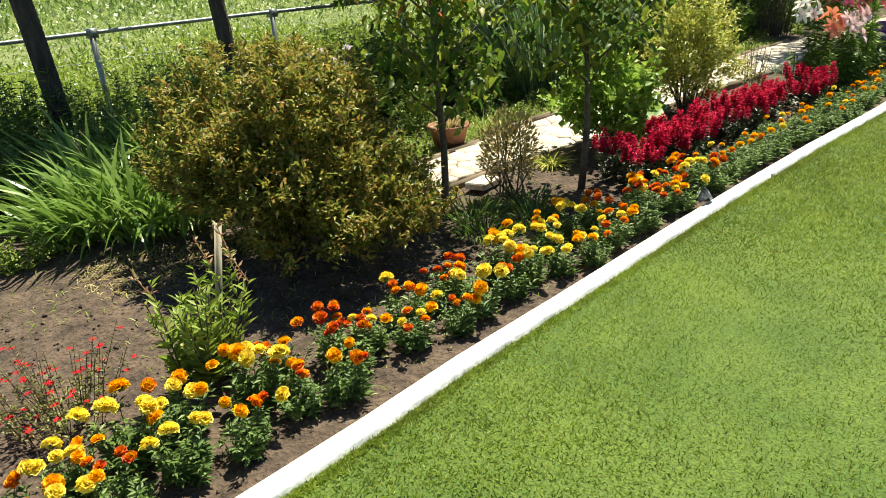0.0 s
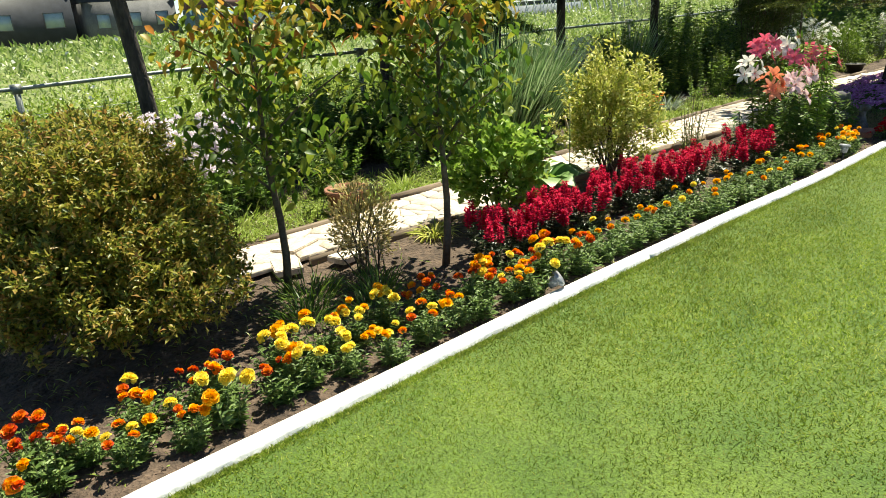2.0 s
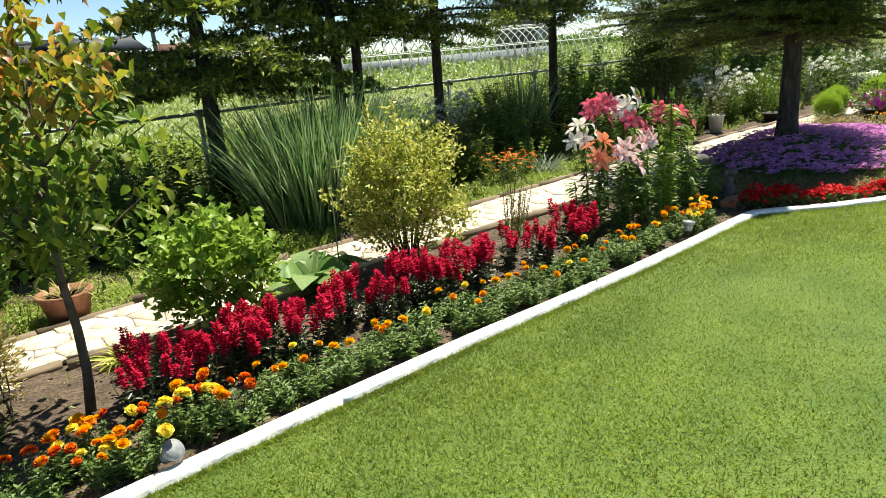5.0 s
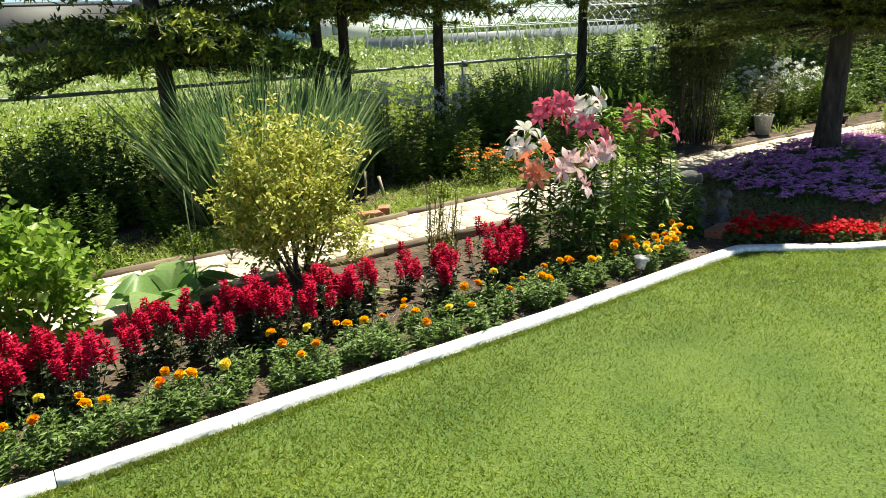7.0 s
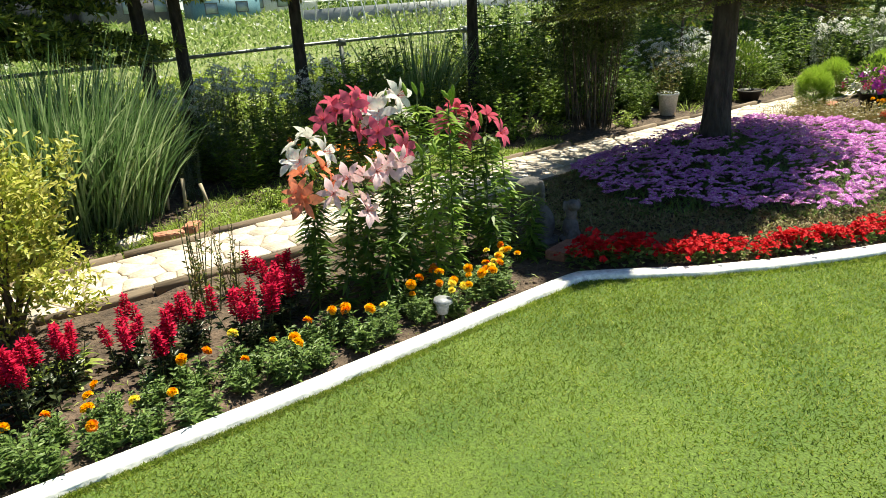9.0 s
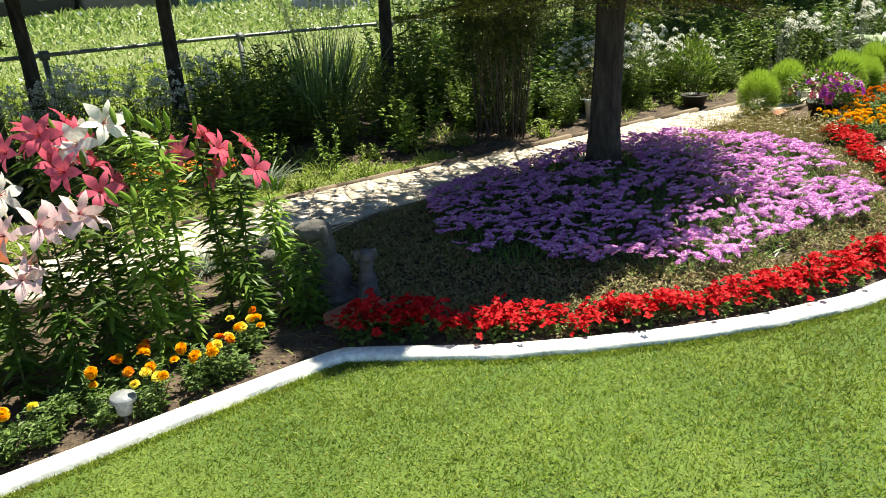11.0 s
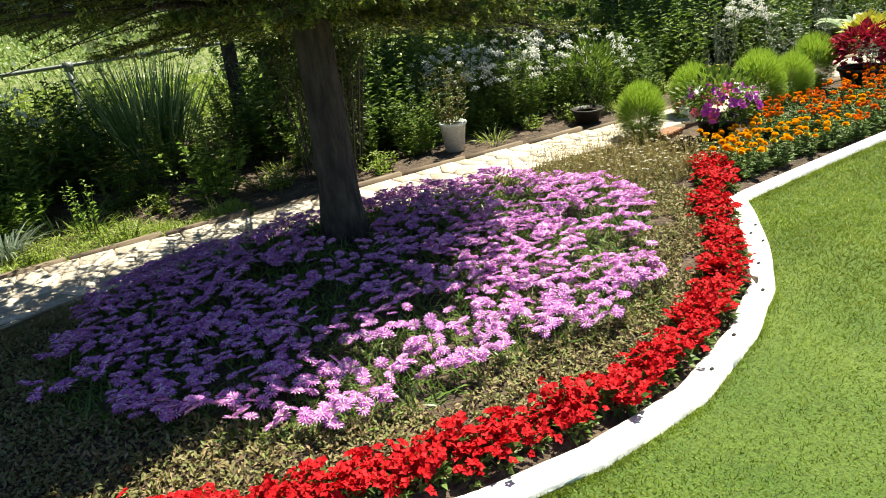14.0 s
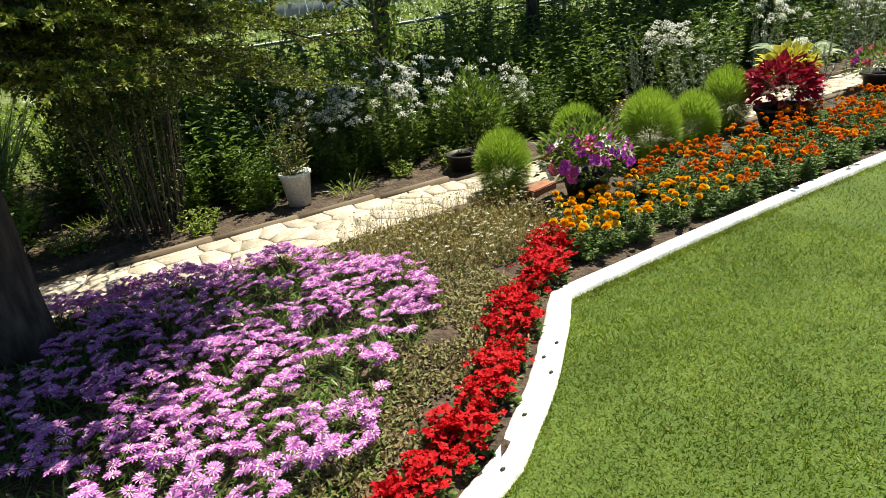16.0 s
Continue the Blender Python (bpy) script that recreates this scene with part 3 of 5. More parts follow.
def needles(g, a, b, l, w, per, slot=0):
    """Needles set round twigs from a to b."""
    n = len(a)
    s = rng.uniform(0, 1, (n, per))
    p = (a[:, None] + (b - a)[:, None] * s[..., None]).reshape(-1, 3)
    along = np.repeat(unit(b - a), per, 0)
    d = along * 0.7 + rand_dirs(len(p)) * 0.8
    d[:, 2] += 0.25
    g.add(kites(p, d, l * rng.uniform(0.7, 1.2, len(p)), w, 0.1), slot)


def conifer(loc, trunk_r, h, z0, spread, n_branch, per, needle, label, lean=(0, 0), cat="tree", group="fir trees", twigs=11, step=1.0, low=0, prune=0.0, thick=1.0, droop=0.2):
    """A fir: tapered trunk, whorled branches drooping a little, twigs set with needles."""
    t = thing("fir_tree", loc, label, cat, group)
    zs = np.linspace(-0.1, h, 14)
    axis = np.stack([lean[0] * zs / h + 0.015 * np.sin(zs * 2), lean[1] * zs / h + 0.015 * np.cos(zs * 1.7), zs], 1)
    rad = trunk_r * (1 - zs / h * 0.85) * (1 + 0.35 * np.exp(-np.maximum(zs, 0) * 7))
    v, f = tube(axis, rad, 16)
    v = v + (unit(v - np.array([0, 0, 1]) * v[:, 2:3]) * (0.006 * np.sin(v[:, 2:3] * 40 + v[:, :1] * 90)))
    part("trunk", Geo().add((v, f)).mesh("trunk", M_BARK), t)
    g, wood = Geo(), Geo()
    for k in range(n_branch + low):
        if k < low:
            z = z0 + 0.5 * (k + rng.uniform(0, 1)) / low
        else:
            z = z0 + (h - z0) * ((k - low + rng.uniform(0, 1)) / n_branch) ** step
        az = k * 2.4 + rng.normal(0, 0.3)
        ln = spread * (1 - (z - z0) / (h - z0)) ** 0.8 * rng.uniform(0.7, 1.1) * (1 - prune * max(0.0, math.cos(az + 1.25), math.cos(az + 2.25)) + 0.25 * prune * max(0.0, math.cos(az - 2.9))) + 0.1
        fine = 1.0 if z < z0 + 0.75 else 0.3
        nl, nw, cnt = needle[0] / fine ** 0.5, needle[1] / fine ** 0.5 * (1.0 if fine == 1.0 else thick), max(5, int(per * fine))
        out = np.array([math.cos(az), math.sin(az), 0])
        root = np.array([np.interp(z, zs, axis[:, 0]), np.interp(z, zs, axis[:, 1]), z])
        rise = rng.uniform(-0.02, 0.2) - 0.2 * prune * math.cos(az)
        pts = np.array([root + out * ln * q + UP * (rise * q - droop * q * q) * ln for q in np.linspace(0, 1, 6)])
        wood.add(tube(pts, 0.018 * ln / 1.2 * np.linspace(1, 0.2, 6), 5, False))
        side = np.array([-out[1], out[0], 0])
        q = np.concatenate([np.linspace(0.15, 0.97, twigs)] * 2) + rng.normal(0, 0.02, 2 * twigs)
        sg = np.repeat([1.0, -1.0], twigs)
        a = np.array([np.interp(q, np.linspace(0, 1, 6), pts[:, i]) for i in range(3)]).T
        tl = ln * 0.34 * (1.15 - 0.75 * q) * rng.uniform(0.6, 1.25, len(q))
        b = a + (side * sg[:, None] + out * rng.uniform(0.45, 1.0, (len(q), 1))) * tl[:, None] + UP * rng.uniform(-0.35, 0.12, len(q))[:, None] * tl[:, None]
        wood.add(stems(a, b, 0.003))
        needles(g, a, b, nl, nw, cnt)
        tipa = a + (b - a) * 0.72
        needles(g, tipa, b + (b - a) * 0.06, nl, nw * 1.1, max(4, cnt // 4), 1)
        for f0, turn in ((0.4, 0.35), (0.65, -0.3)):
            m1 = a + (b - a) * f0
            b2 = m1 + (out + side * sg[:, None] * turn + UP * rng.uniform(-0.3, 0.15, (len(q), 1))) * tl[:, None] * 0.42
            needles(g, m1, b2, nl, nw, cnt // 2)
            needles(g, m1 + (b2 - m1) * 0.7, b2, nl, nw * 1.1, max(3, cnt // 6), 1)
        needles(g, pts[:-1], pts[1:], nl, nw, cnt // 2)
    part("branch", wood.mesh("branch", M_BARK), t, "dark bare branch wood")
    part("needles", g.mesh("needles", [M_NEEDLE, M_TIP]), t, "dense green needle sprays with lighter tips")
    return t


# ---- fir trees ----
conifer((15.06, 3.36, 0.12), 0.112, 6.0, 1.26, 1.75, 110, 62, (0.023, 0.009), "tall dark fir tree rising from a flower mound", group="", twigs=12, step=1.35, low=44, prune=0.5, thick=3.8, droop=0.14)
row_fir = conifer((9.96, 7.3, -0.02), 0.095, 7.0, 1.3, 1.55, 48, 12, (0.078, 0.026), "dark fir tree beside the rail fence", twigs=10, step=1.3, low=16)
bare_fir = conifer((11.62, 7.3, -0.02), 0.075, 7.5, 1.85, 1.35, 44, 11, (0.075, 0.024), "slim fir tree with a bare lower trunk", twigs=9, step=1.3, low=6)
pole_fir = conifer((7.12, 7.3, -0.02), 0.085, 7.5, 2.9, 1.25, 36, 10, (0.075, 0.024), "slim fir tree with a long bare lower trunk", twigs=9, step=1.3, lean=(-0.5, 0.1))
for x, y, s, rz in ((5.45, 7.25, 1.08, 10), (2.8, 7.4, 1.0, 20), (19.0, 7.5, 1.1, 160), (21.1, 7.4, 1.1, 200)):
    place(pole_fir, x, y, -0.02, rz, s)
for x, y, s, rz in ((12.02, 7.45, 0.95, 70), (13.25, 7.3, 1.0, 140), (15.7, 7.3, 1.05, 100), (23.3, 7.3, 1.0, 10)):
    place(bare_fir, x, y, -0.02, rz, s)
for x, y, s, rz in ((25.1, 7.3, 1.0, 320),):
    place(row_fir, x, y, -0.02, rz, s)


# ---- small leafy trees ----
def small_tree(loc, h, z0, r, n, label, lean):
    t = thing("young_tree", loc, label, "tree", "young katsura-like trees")
    top = np.array([lean[0], lean[1], h])
    pts = np.array([np.array([lean[0] * q, lean[1] * q, h * 0.8 * q - 0.02]) + np.array([0.02 * math.sin(q * 9), 0.02 * math.cos(q * 7), 0]) for q in np.linspace(0, 1, 8)])
    part("trunk", Geo().add(tube(pts, 0.021 * np.linspace(1.25, 0.35, 8), 9)).mesh("trunk", M_TWIG), t)
    hi, lo, wood = Geo(), Geo(), Geo()
    for k in range(16):
        z = z0 * 0.72 + (h - z0 * 0.72) * 0.78 * k / 16
        az = k * 2.4
        a = np.array([lean[0] * z / h, lean[1] * z / h, z])
        ln = r * rng.uniform(0.75, 1.1) * (1 - 0.35 * k / 16)
        b = a + np.array([math.cos(az) * ln, math.sin(az) * ln, ln * 0.75])
        part("limb", Geo().add(tube([a, (a + b) / 2 + UP * 0.03, b], [0.009, 0.006, 0.003], 5, False)).mesh("limb", M_TWIG), t)
        m = n // 16
        s = rng.uniform(0.2, 1.05, m)
        p = a + (b - a) * s[:, None] + rng.normal(0, 0.075, (m, 3))
        d = rand_dirs(m, -0.9, 0.1)
        d[:, 2] -= 0.25
        (hi if z > z0 + 0.3 * (h - z0) else lo).add(leaves(p, d, rng.uniform(0.055, 0.095, m), rng.uniform(0.03, 0.05, m)))
    part("crown", hi.mesh("crown", [M_TREE]), t, "orange-tinted upper leaves")
    part("lower_crown", lo.mesh("lower_crown", [M_TREELOW]), t, "green drooping lower leaves")
    return t


small_tree((7.45, 3.40, 0), 1.98, 0.9, 0.56, 1350, "young tree with green leaves tinted orange on top", (0.05, 0.02))
small_tree((6.56, 3.83, 0), 2.0, 0.75, 0.52, 1250, "slender young tree beside a rounded golden shrub", (-0.02, 0.0))

# ---- shrubs in the front bed ----
def sprays(g, c, r, n_tip, per, leaf, spread, shell=0.72, lump=0.3, freq=3.2, zmin=-0.6, slot=0):
    """Leafy shoots set over a lumpy body, with gaps between them."""
    tip, d = cloud(n_tip, c, r, shell, lump, freq, zmin, seed=rng.uniform(0, 9))
    keep = tip[:, 2] > 0.06
    tip, d = tip[keep], d[keep]
    way = unit(d + UP * 0.7 + rng.normal(0, 0.25, d.shape))
    s = rng.uniform(-1, 1, (len(tip), per, 1)) * spread
    p = tip[:, None] + way[:, None] * s + rng.normal(0, spread * 0.28, (len(tip), per, 3))
    q = way[:, None] * 0.6 + rand_dirs(len(tip) * per).reshape(len(tip), per, 3) * 0.9
    n = len(tip) * per
    g.add(kites(p.reshape(-1, 3), q.reshape(-1, 3), leaf[0] * rng.uniform(0.65, 1.25, n), leaf[1] * rng.uniform(0.7, 1.2, n)), slot)


def bush_lobes(g):
    for c, r, n in (((-0.66, -0.15, 0.5), (0.36, 0.38, 0.3), 110), ((-0.55, -0.55, 0.3), (0.32, 0.3, 0.22), 70), ((0.3, -0.7, 0.3), (0.36, 0.24, 0.2), 60), ((-0.15, -0.3, 0.86), (0.36, 0.34, 0.24), 90), ((0.35, 0.1, 0.95), (0.42, 0.4, 0.26), 100), ((0.72, 0.1, 0.62), (0.38, 0.42, 0.28), 90), ((-0.4, -0.5, 0.5), (0.34, 0.28, 0.2), 70),
                    ((0.12, -0.55, 0.56), (0.32, 0.26, 0.2), 60), ((0.6, -0.42, 0.44), (0.3, 0.28, 0.2), 50), ((-0.75, 0.3, 0.5), (0.36, 0.4, 0.28), 60), ((0.95, -0.15, 0.32), (0.24, 0.26, 0.2), 40), ((-0.1, 0.35, 0.82), (0.5, 0.4, 0.3), 80), ((-0.2, -0.72, 0.34), (0.2, 0.16, 0.1), 22)):
        sprays(g, (c[0] * 0.52, c[1], c[2] * (0.94 - 0.1 * c[0])), (r[0] * 0.78, r[1], r[2]), n, 58, (0.038, 0.016), 0.065, 0.6, 0.3, 3.2, -0.35)


shrub("golden_shrub", (5.64, 4.12, 0), "large rounded shrub with olive-gold small leaves", [M_BUSH], 5500, (0, 0, 0.46), (0.5, 0.56, 0.42), (0.05, 0.022), 0.3, 0.25, 4.0, 22, -0.85, extra=bush_lobes)
shrub("green_shrub", (8.33, 3.78, 0), "fresh light green leafy bush beside the path", [M_FRESH], 1500, (0, 0, 0.36), (0.31, 0.28, 0.34), (0.058, 0.05), 0.35, 0.35, 4.0, 12, extra=lambda g: sprays(g, (0, 0, 0.4), (0.36, 0.32, 0.36), 70, 16, (0.056, 0.05), 0.09, 0.6, 0.4, 4.0, -0.5))
shrub("variegated_shrub", (9.82, 3.92, 0), "upright yellow-variegated shrub beside the path", [M_VAR], 2300, (0, 0, 0.5), (0.36, 0.34, 0.45), (0.046, 0.021), 0.2, 0.3, 4.5, 20, -0.9, up=0.9, extra=lambda g: sprays(g, (0, 0, 0.58), (0.44, 0.4, 0.5), 240, 26, (0.046, 0.021), 0.085, 0.5, 0.4, 3.0, -0.85))
shrub("dry_shrub", (7.06, 3.72, 0), "small straw-coloured drying shrub on bare soil", [M_DRY], 1800, (0, 0, 0.30), (0.21, 0.19, 0.26), (0.036, 0.016), 0.3, 0.2, 4.0, 16, -0.8, up=0.9)

# willow-like plant with a stake
t = thing("willowy_plant", (4.6, 3.2, 0), "upright narrow-leaved plant with pinkish shoot tips", "plant")
g = Geo()
tips = herb(g, 24, 0.5, 0.17, 26, 0.095, 0.026, 0, 1, 0.35, 0.08, 0.9, 0.004)
part("foliage", g.mesh("foliage", [M_LIME, M_TWIG]), t)
M_PINKTIP = leafy("pinkish_shoot", [(0.4, 0.16, 0.1), (0.5, 0.3, 0.18), (0.35, 0.3, 0.12)], 0.35)
for k in range(5):
    g = Geo()
    b = tips[k]
    e = b + np.array([rng.normal(-0.03, 0.03), rng.normal(0, 0.03), 0.13])
    g.add(stems([b], [e], 0.003))
    p = b + (e - b) * rng.uniform(0, 1, (14, 1))
    g.add(kites(p, rand_dirs(14, 0.3, 1.0), 0.035, 0.01))
    part("shoot", g.mesh("shoot", [M_PINKTIP]), t, "pinkish young shoot")
tagged(new("garden_stake", Geo().add(box(-0.011, -0.011, -0.05, 0.011, 0.011, 0.58)).mesh("garden_stake", M_STAKE)), "square pale wooden garden stake in soil", "stake").matrix_world = pose(4.74, 3.4, 0, 7, 7, 0)

t = thing("red_flowered_subshrub", (4.1, 3.38, 0), "low twiggy plant with tiny red flowers", "plant")
g = Geo()
tips = herb(g, 60, 0.28, 0.26, 22, 0.026, 0.011, 0, 1, 0.5, 0.1, 0.4, 0.002)
part("foliage", g.mesh("foliage", [M_HALFDRY, M_TWIG]), t)
for k in range(60):
    g = Geo()
    rosette(g, [(5, 0.016, 0.01, 0.3, 0.001)], 0)
    part("bloom", g.mesh("bloom", [M_SCAR]), t, loc=tips[k] - UP * rng.uniform(-0.01, 0.1))
place(t, 3.6, 3.55, 0, 90, 1.05)
t = thing("yellow_leaf_plant", (3.55, 3.3, 0), "small plant with long yellow-green leaves", "plant")
g = Geo()
tuft(g, 40, 0.3, 0.06, 0.03, 0, 0.5)
part("foliage", g.mesh("foliage", [M_LIME]), t)

# arching leaf clumps
def clump(name, loc, label, mat, n, h, spread, w, droop, lean, cat="plant", group=""):
    t = thing(name, loc, label, cat, group)
    for k in range(3):
        g = Geo()
        tuft(g, n // 3, h, spread, w, 0, droop, 5, lean, (rng.normal(0, spread * 0.3), rng.normal(0, spread * 0.3)))
        part("leaf_tuft", g.mesh("leaf_tuft", [mat]), t)
    return t


c1 = clump("daylily_clump", (5.35, 5.15, 0), "large clump of arching green strap leaves", M_STRAP, 330, 0.85, 0.34, 0.03, 0.6, 0.6, group="strap-leaved clumps")
for x, y, s in ((5.0, 5.6, 1.0), (5.8, 5.6, 1.1), (6.25, 5.8, 1.1), (5.5, 6.2, 1.2), (6.6, 6.3, 1.1)):
    place(c1, x, y, 0, rng.uniform(0, 360), s)
c2 = clump("grass_tuft", (6.95, 3.45, 0), "short dark green grass tuft at a trunk", M_DEEP, 150, 0.22, 0.14, 0.008, 0.5, 0.6, group="dark grass tufts")
for x, y, s in ((6.6, 3.6, 1.1), (6.75, 3.25, 0.9), (6.4, 3.4, 1.0)):
    place(c2, x, y, 0, rng.uniform(0, 360), s)
clump("striped_lily_turf", (7.78, 3.92, 0), "small tuft of cream-striped narrow leaves", M_VAR, 110, 0.26, 0.05, 0.012, 0.8, 0.9)
reed = clump("reed_grass", (10.3, 5.9, 0), "tall clump of blue-green reed grass", M_REED, 1700, 1.6, 0.4, 0.018, 0.3, 0.3, "grass", "tall grasses")
place(reed, 10.75, 6.0, 0, 80, 0.85)
plumed = clump("plume_grass", (14.7, 7.1, 0), "tall upright grass clump with pale feathery plumes", M_REED, 420, 1.45, 0.24, 0.016, 0.3, 0.24, "grass", "tall grasses")
for k in range(14):
    g = Geo()
    a = k * 2.4
    b = np.array([0.1 * math.cos(a), 0.1 * math.sin(a), 0.6])
    e = np.array([0.34 * math.cos(a), 0.34 * math.sin(a), rng.uniform(1.3, 1.6)])
    g.add(stems([b], [e], 0.004, 0.002))
    p = b + (e - b) * rng.uniform(0.72, 1.0, (60, 1))
    g.add(ribbons(p, rand_dirs(60, 0.2, 1.0), 0.08, 0.006, 0.6, 2))
    part("plume", g.mesh("plume", [M_PLUME]), plumed, "pale feathery plume")
c3 = clump("grey_grass", (13.35, 5.55, 0), "pale grey-green tuft of narrow leaves", M_SILVER, 150, 0.36, 0.1, 0.012, 0.6, 0.7, "grass")
clump("strap_plant", (9.95, 3.45, 0), "yellow-green strap leaves among red flowers", M_LIME, 30, 0.3, 0.06, 0.035, 0.8, 0.8)
place(c3, 12.35, 4.0, 0, 40, 0.7)

# hosta and broad-leaved plants
def hosta(loc, label, mat, n, l, w, lift=0.9, cat="plant"):
    t = thing("broad_leaf_plant", loc, label, cat)
    for k in range(n):
        g = Geo()
        a = k * 2.4
        d = np.array([[math.cos(a), math.sin(a), lift * rng.uniform(0.7, 1.3)]])
        g.add(ribbons(np.array([[0, 0, 0.0]]), d, l * rng.uniform(0.75, 1.1), w, 0.55, 6, 0.62, 0.25))
        part("leaf", g.mesh("leaf", [mat]), t)
    return t


M_HOSTA = leafy("hosta_leaf", [(0.11, 0.21, 0.055), (0.2, 0.32, 0.1), (0.33, 0.43, 0.19)], 0.4, 0.4, "object")
M_STRIPE = leafy("white_striped_leaf", [(0.3, 0.4, 0.2), (0.5, 0.58, 0.4), (0.68, 0.72, 0.58)], 0.4, 0.4, "object")
hosta((9.08, 4.02, 0), "broad ribbed pale green leaves beside the path", M_HOSTA, 26, 0.6, 0.2, 1.5)
hosta((12.72, 3.72, 0), "upright narrow green leaf rosette beside a statue", M_HOSTA, 9, 0.28, 0.07, 2.0)
hosta((22.9, 4.95, 0), "tall plant with large white-striped leaves", M_STRIPE, 34, 1.0, 0.16, 1.9)

# ---- marigold rows ----
MIX = [["yellow"] * 5 + ["gold"] * 2, ["orange", "gold", "yellow", "orange", "yellow", "red"], ["red", "orange", "red", "red", "orange"], ["gold", "gold", "orange", "yellow", "gold", "yellow", "yellow"], ["red", "red", "orange", "red", "orange", "red"],
       ["yellow", "yellow", "yellow", "yellow", "gold"], ["gold", "orange", "red", "gold"], ["orange", "red", "yellow", "gold", "orange"]]
LEAN = [["gold"], ["orange"], ["gold", "gold"], [], ["orange", "gold"], ["yellow"]]
LUSH = [["deep"] * 10, ["orange"] * 6 + ["deep"] * 3, ["deep"] * 8 + ["orange"] * 2, ["gold"] * 7 + ["yellow"]]
front = [marigold((3.3 + k * 0.01, 2.74, 0), c, 0.215, "marigold edging row", "bushy marigold with yellow, orange and red blooms") for k, c in enumerate(MIX)]
sparse = [marigold((8.1 + k * 0.18, 2.73, 0), c, 0.185, "sparse marigold row", "feathery green marigold with few orange blooms") for k, c in enumerate(LEAN)]
lush = [marigold((18.9 + k * 0.2, 3.0, 0), c, 0.22, "orange marigold bed", "bushy marigold covered in orange blooms", (0.42, 0.66)) for k, c in enumerate(LUSH)]
k = 0
for row_y, x0, off in ((2.71, 3.28, 0.0), (2.93, 3.2, 0.1)):
    for x in np.arange(x0, 7.95, 0.2):
        src = front[(k * 5 + int(x * 3)) % 8]
        x1, y1, a, s = x + rng.normal(0, 0.03), row_y + rng.normal(0, 0.035), rng.uniform(0, 360), rng.uniform(0.8, 1.1)
        if k < 8:
            src = front[k]
            src.location, src.scale, src.rotation_euler = (x1, y1, 0), (s, s, s), (0, 0, a)
        else:
            place(src, x1, y1, 0, a, s)
        k += 1
for row_y, x0 in ((2.70, 9.25), (2.88, 8.15)):
    for x in np.arange(x0, 12.25, 0.19):
        lots = x > 11.55
        place(front[(1, 3, 6)[k % 3]] if lots and k % 2 else sparse[k % 6], x + rng.normal(0, 0.03), row_y + rng.normal(0, 0.03), 0, rng.uniform(0, 360), rng.uniform(0.75, 1.05))
        k += 1
for row_y in (2.78, 3.0, 3.22, 3.44):
    for x in np.arange(17.75 + (row_y - 2.78) * 0.5, 26, 0.21):
        if row_y > 3.3 and x < 18.9 or 18.8 < x < 19.6 and row_y == 3.0:
            continue
        src = lush[3] if x < 18.75 else lush[k % 3]
        place(src, x + rng.normal(0, 0.04), row_y + rng.normal(0, 0.04), 0, rng.uniform(0, 360), rng.uniform(0.85, 1.15))
        k += 1

# ---- crimson row with dark leaves ----
spike_mesh = []
for k in range(3):
    g = Geo()
    for z in np.linspace(-0.02, 0.11, 9):
        rosette(g, [(6, 0.044 * (1.05 - abs(z - 0.02) * 5), 0.016, 0.25, 0.003), (3, 0.032, 0.012, 0.9, 0.002)], 0, (0, 0, z))
    g.add(stems([(0, 0, -0.05)], [(0, 0, 0.11)], 0.003), 1)
    spike_mesh.append(g.mesh("flower_spike", [M_CRIM, M_BRONZE]))
crim = []
for k in range(4):
    t = thing("crimson_flower", (7.62 + 0.17 * k, 3.14, 0), "dark-leaved plant with crimson flower spikes", "flower", "crimson flower row")
    g = Geo()
    tips = herb(g, 11, 0.25, 0.11, 18, 0.06, 0.024, 0, 1, 0.3, 0.1, 0.35, 0.003)
    part("foliage", g.mesh("foliage", [M_BRONZE, M_STEM]), t)
    for q in range(7):
        b = part("flower_spike", spike_mesh[q % 3], t, loc=tips[q])
        b.rotation_euler = (rng.normal(0, 0.2), rng.normal(0, 0.2), rng.uniform(0, 6))
        b.scale = (rng.uniform(0.62, 0.95),) * 3
    crim.append(t)
k = 0
for row_y, x0, x1, step in ((3.12, 8.32, 11.25, 0.185), (3.3, 7.75, 11.2, 0.19)):
    for x in np.arange(x0, x1, step):
        if x > 9.7 and k % 5 in (0, 2) or x < 9.7 and k % 6 == 3:
            k += 1
            continue
        place(crim[k % 4], x + rng.normal(0, 0.03), row_y + rng.normal(0, 0.03), 0, rng.uniform(0, 360), rng.uniform(0.85, 1.15))
        k += 1


# ---- lilies ----
def lily_throat():
    g = Geo().add(stems(np.zeros((5, 3)), rand_dirs(5, 0.8, 1.0) * 0.06, 0.0015), 0)
    g.add(stems([(0, 0, -0.03)], [(0, 0, 0.0)], 0.004, 0.009), 1)
    return g.mesh("bloom", [M_RED, M_STEM])


def petal_mesh(mat, w):
    g = Geo()
    g.add(ribbons(np.zeros((1, 3)), np.array([[1.0, 0, 0.55]]), 0.13, w, 0.35, 6, 0.5, 0.3), 0)
    return g.mesh("petal", [mat])


THROAT = lily_throat()
LILY = {c: (petal_mesh(m, 0.058), petal_mesh(m, 0.042)) for c, m in (("white", M_WPET), ("pink", M_PINK), ("magenta", M_MAG), ("coral", M_CORAL))}
bud_mesh = Geo().add(lathe([(0.001, 0), (0.009, 0.015), (0.012, 0.04), (0.008, 0.07), (0.001, 0.085)], 8)).mesh("bud", M_FRESH)


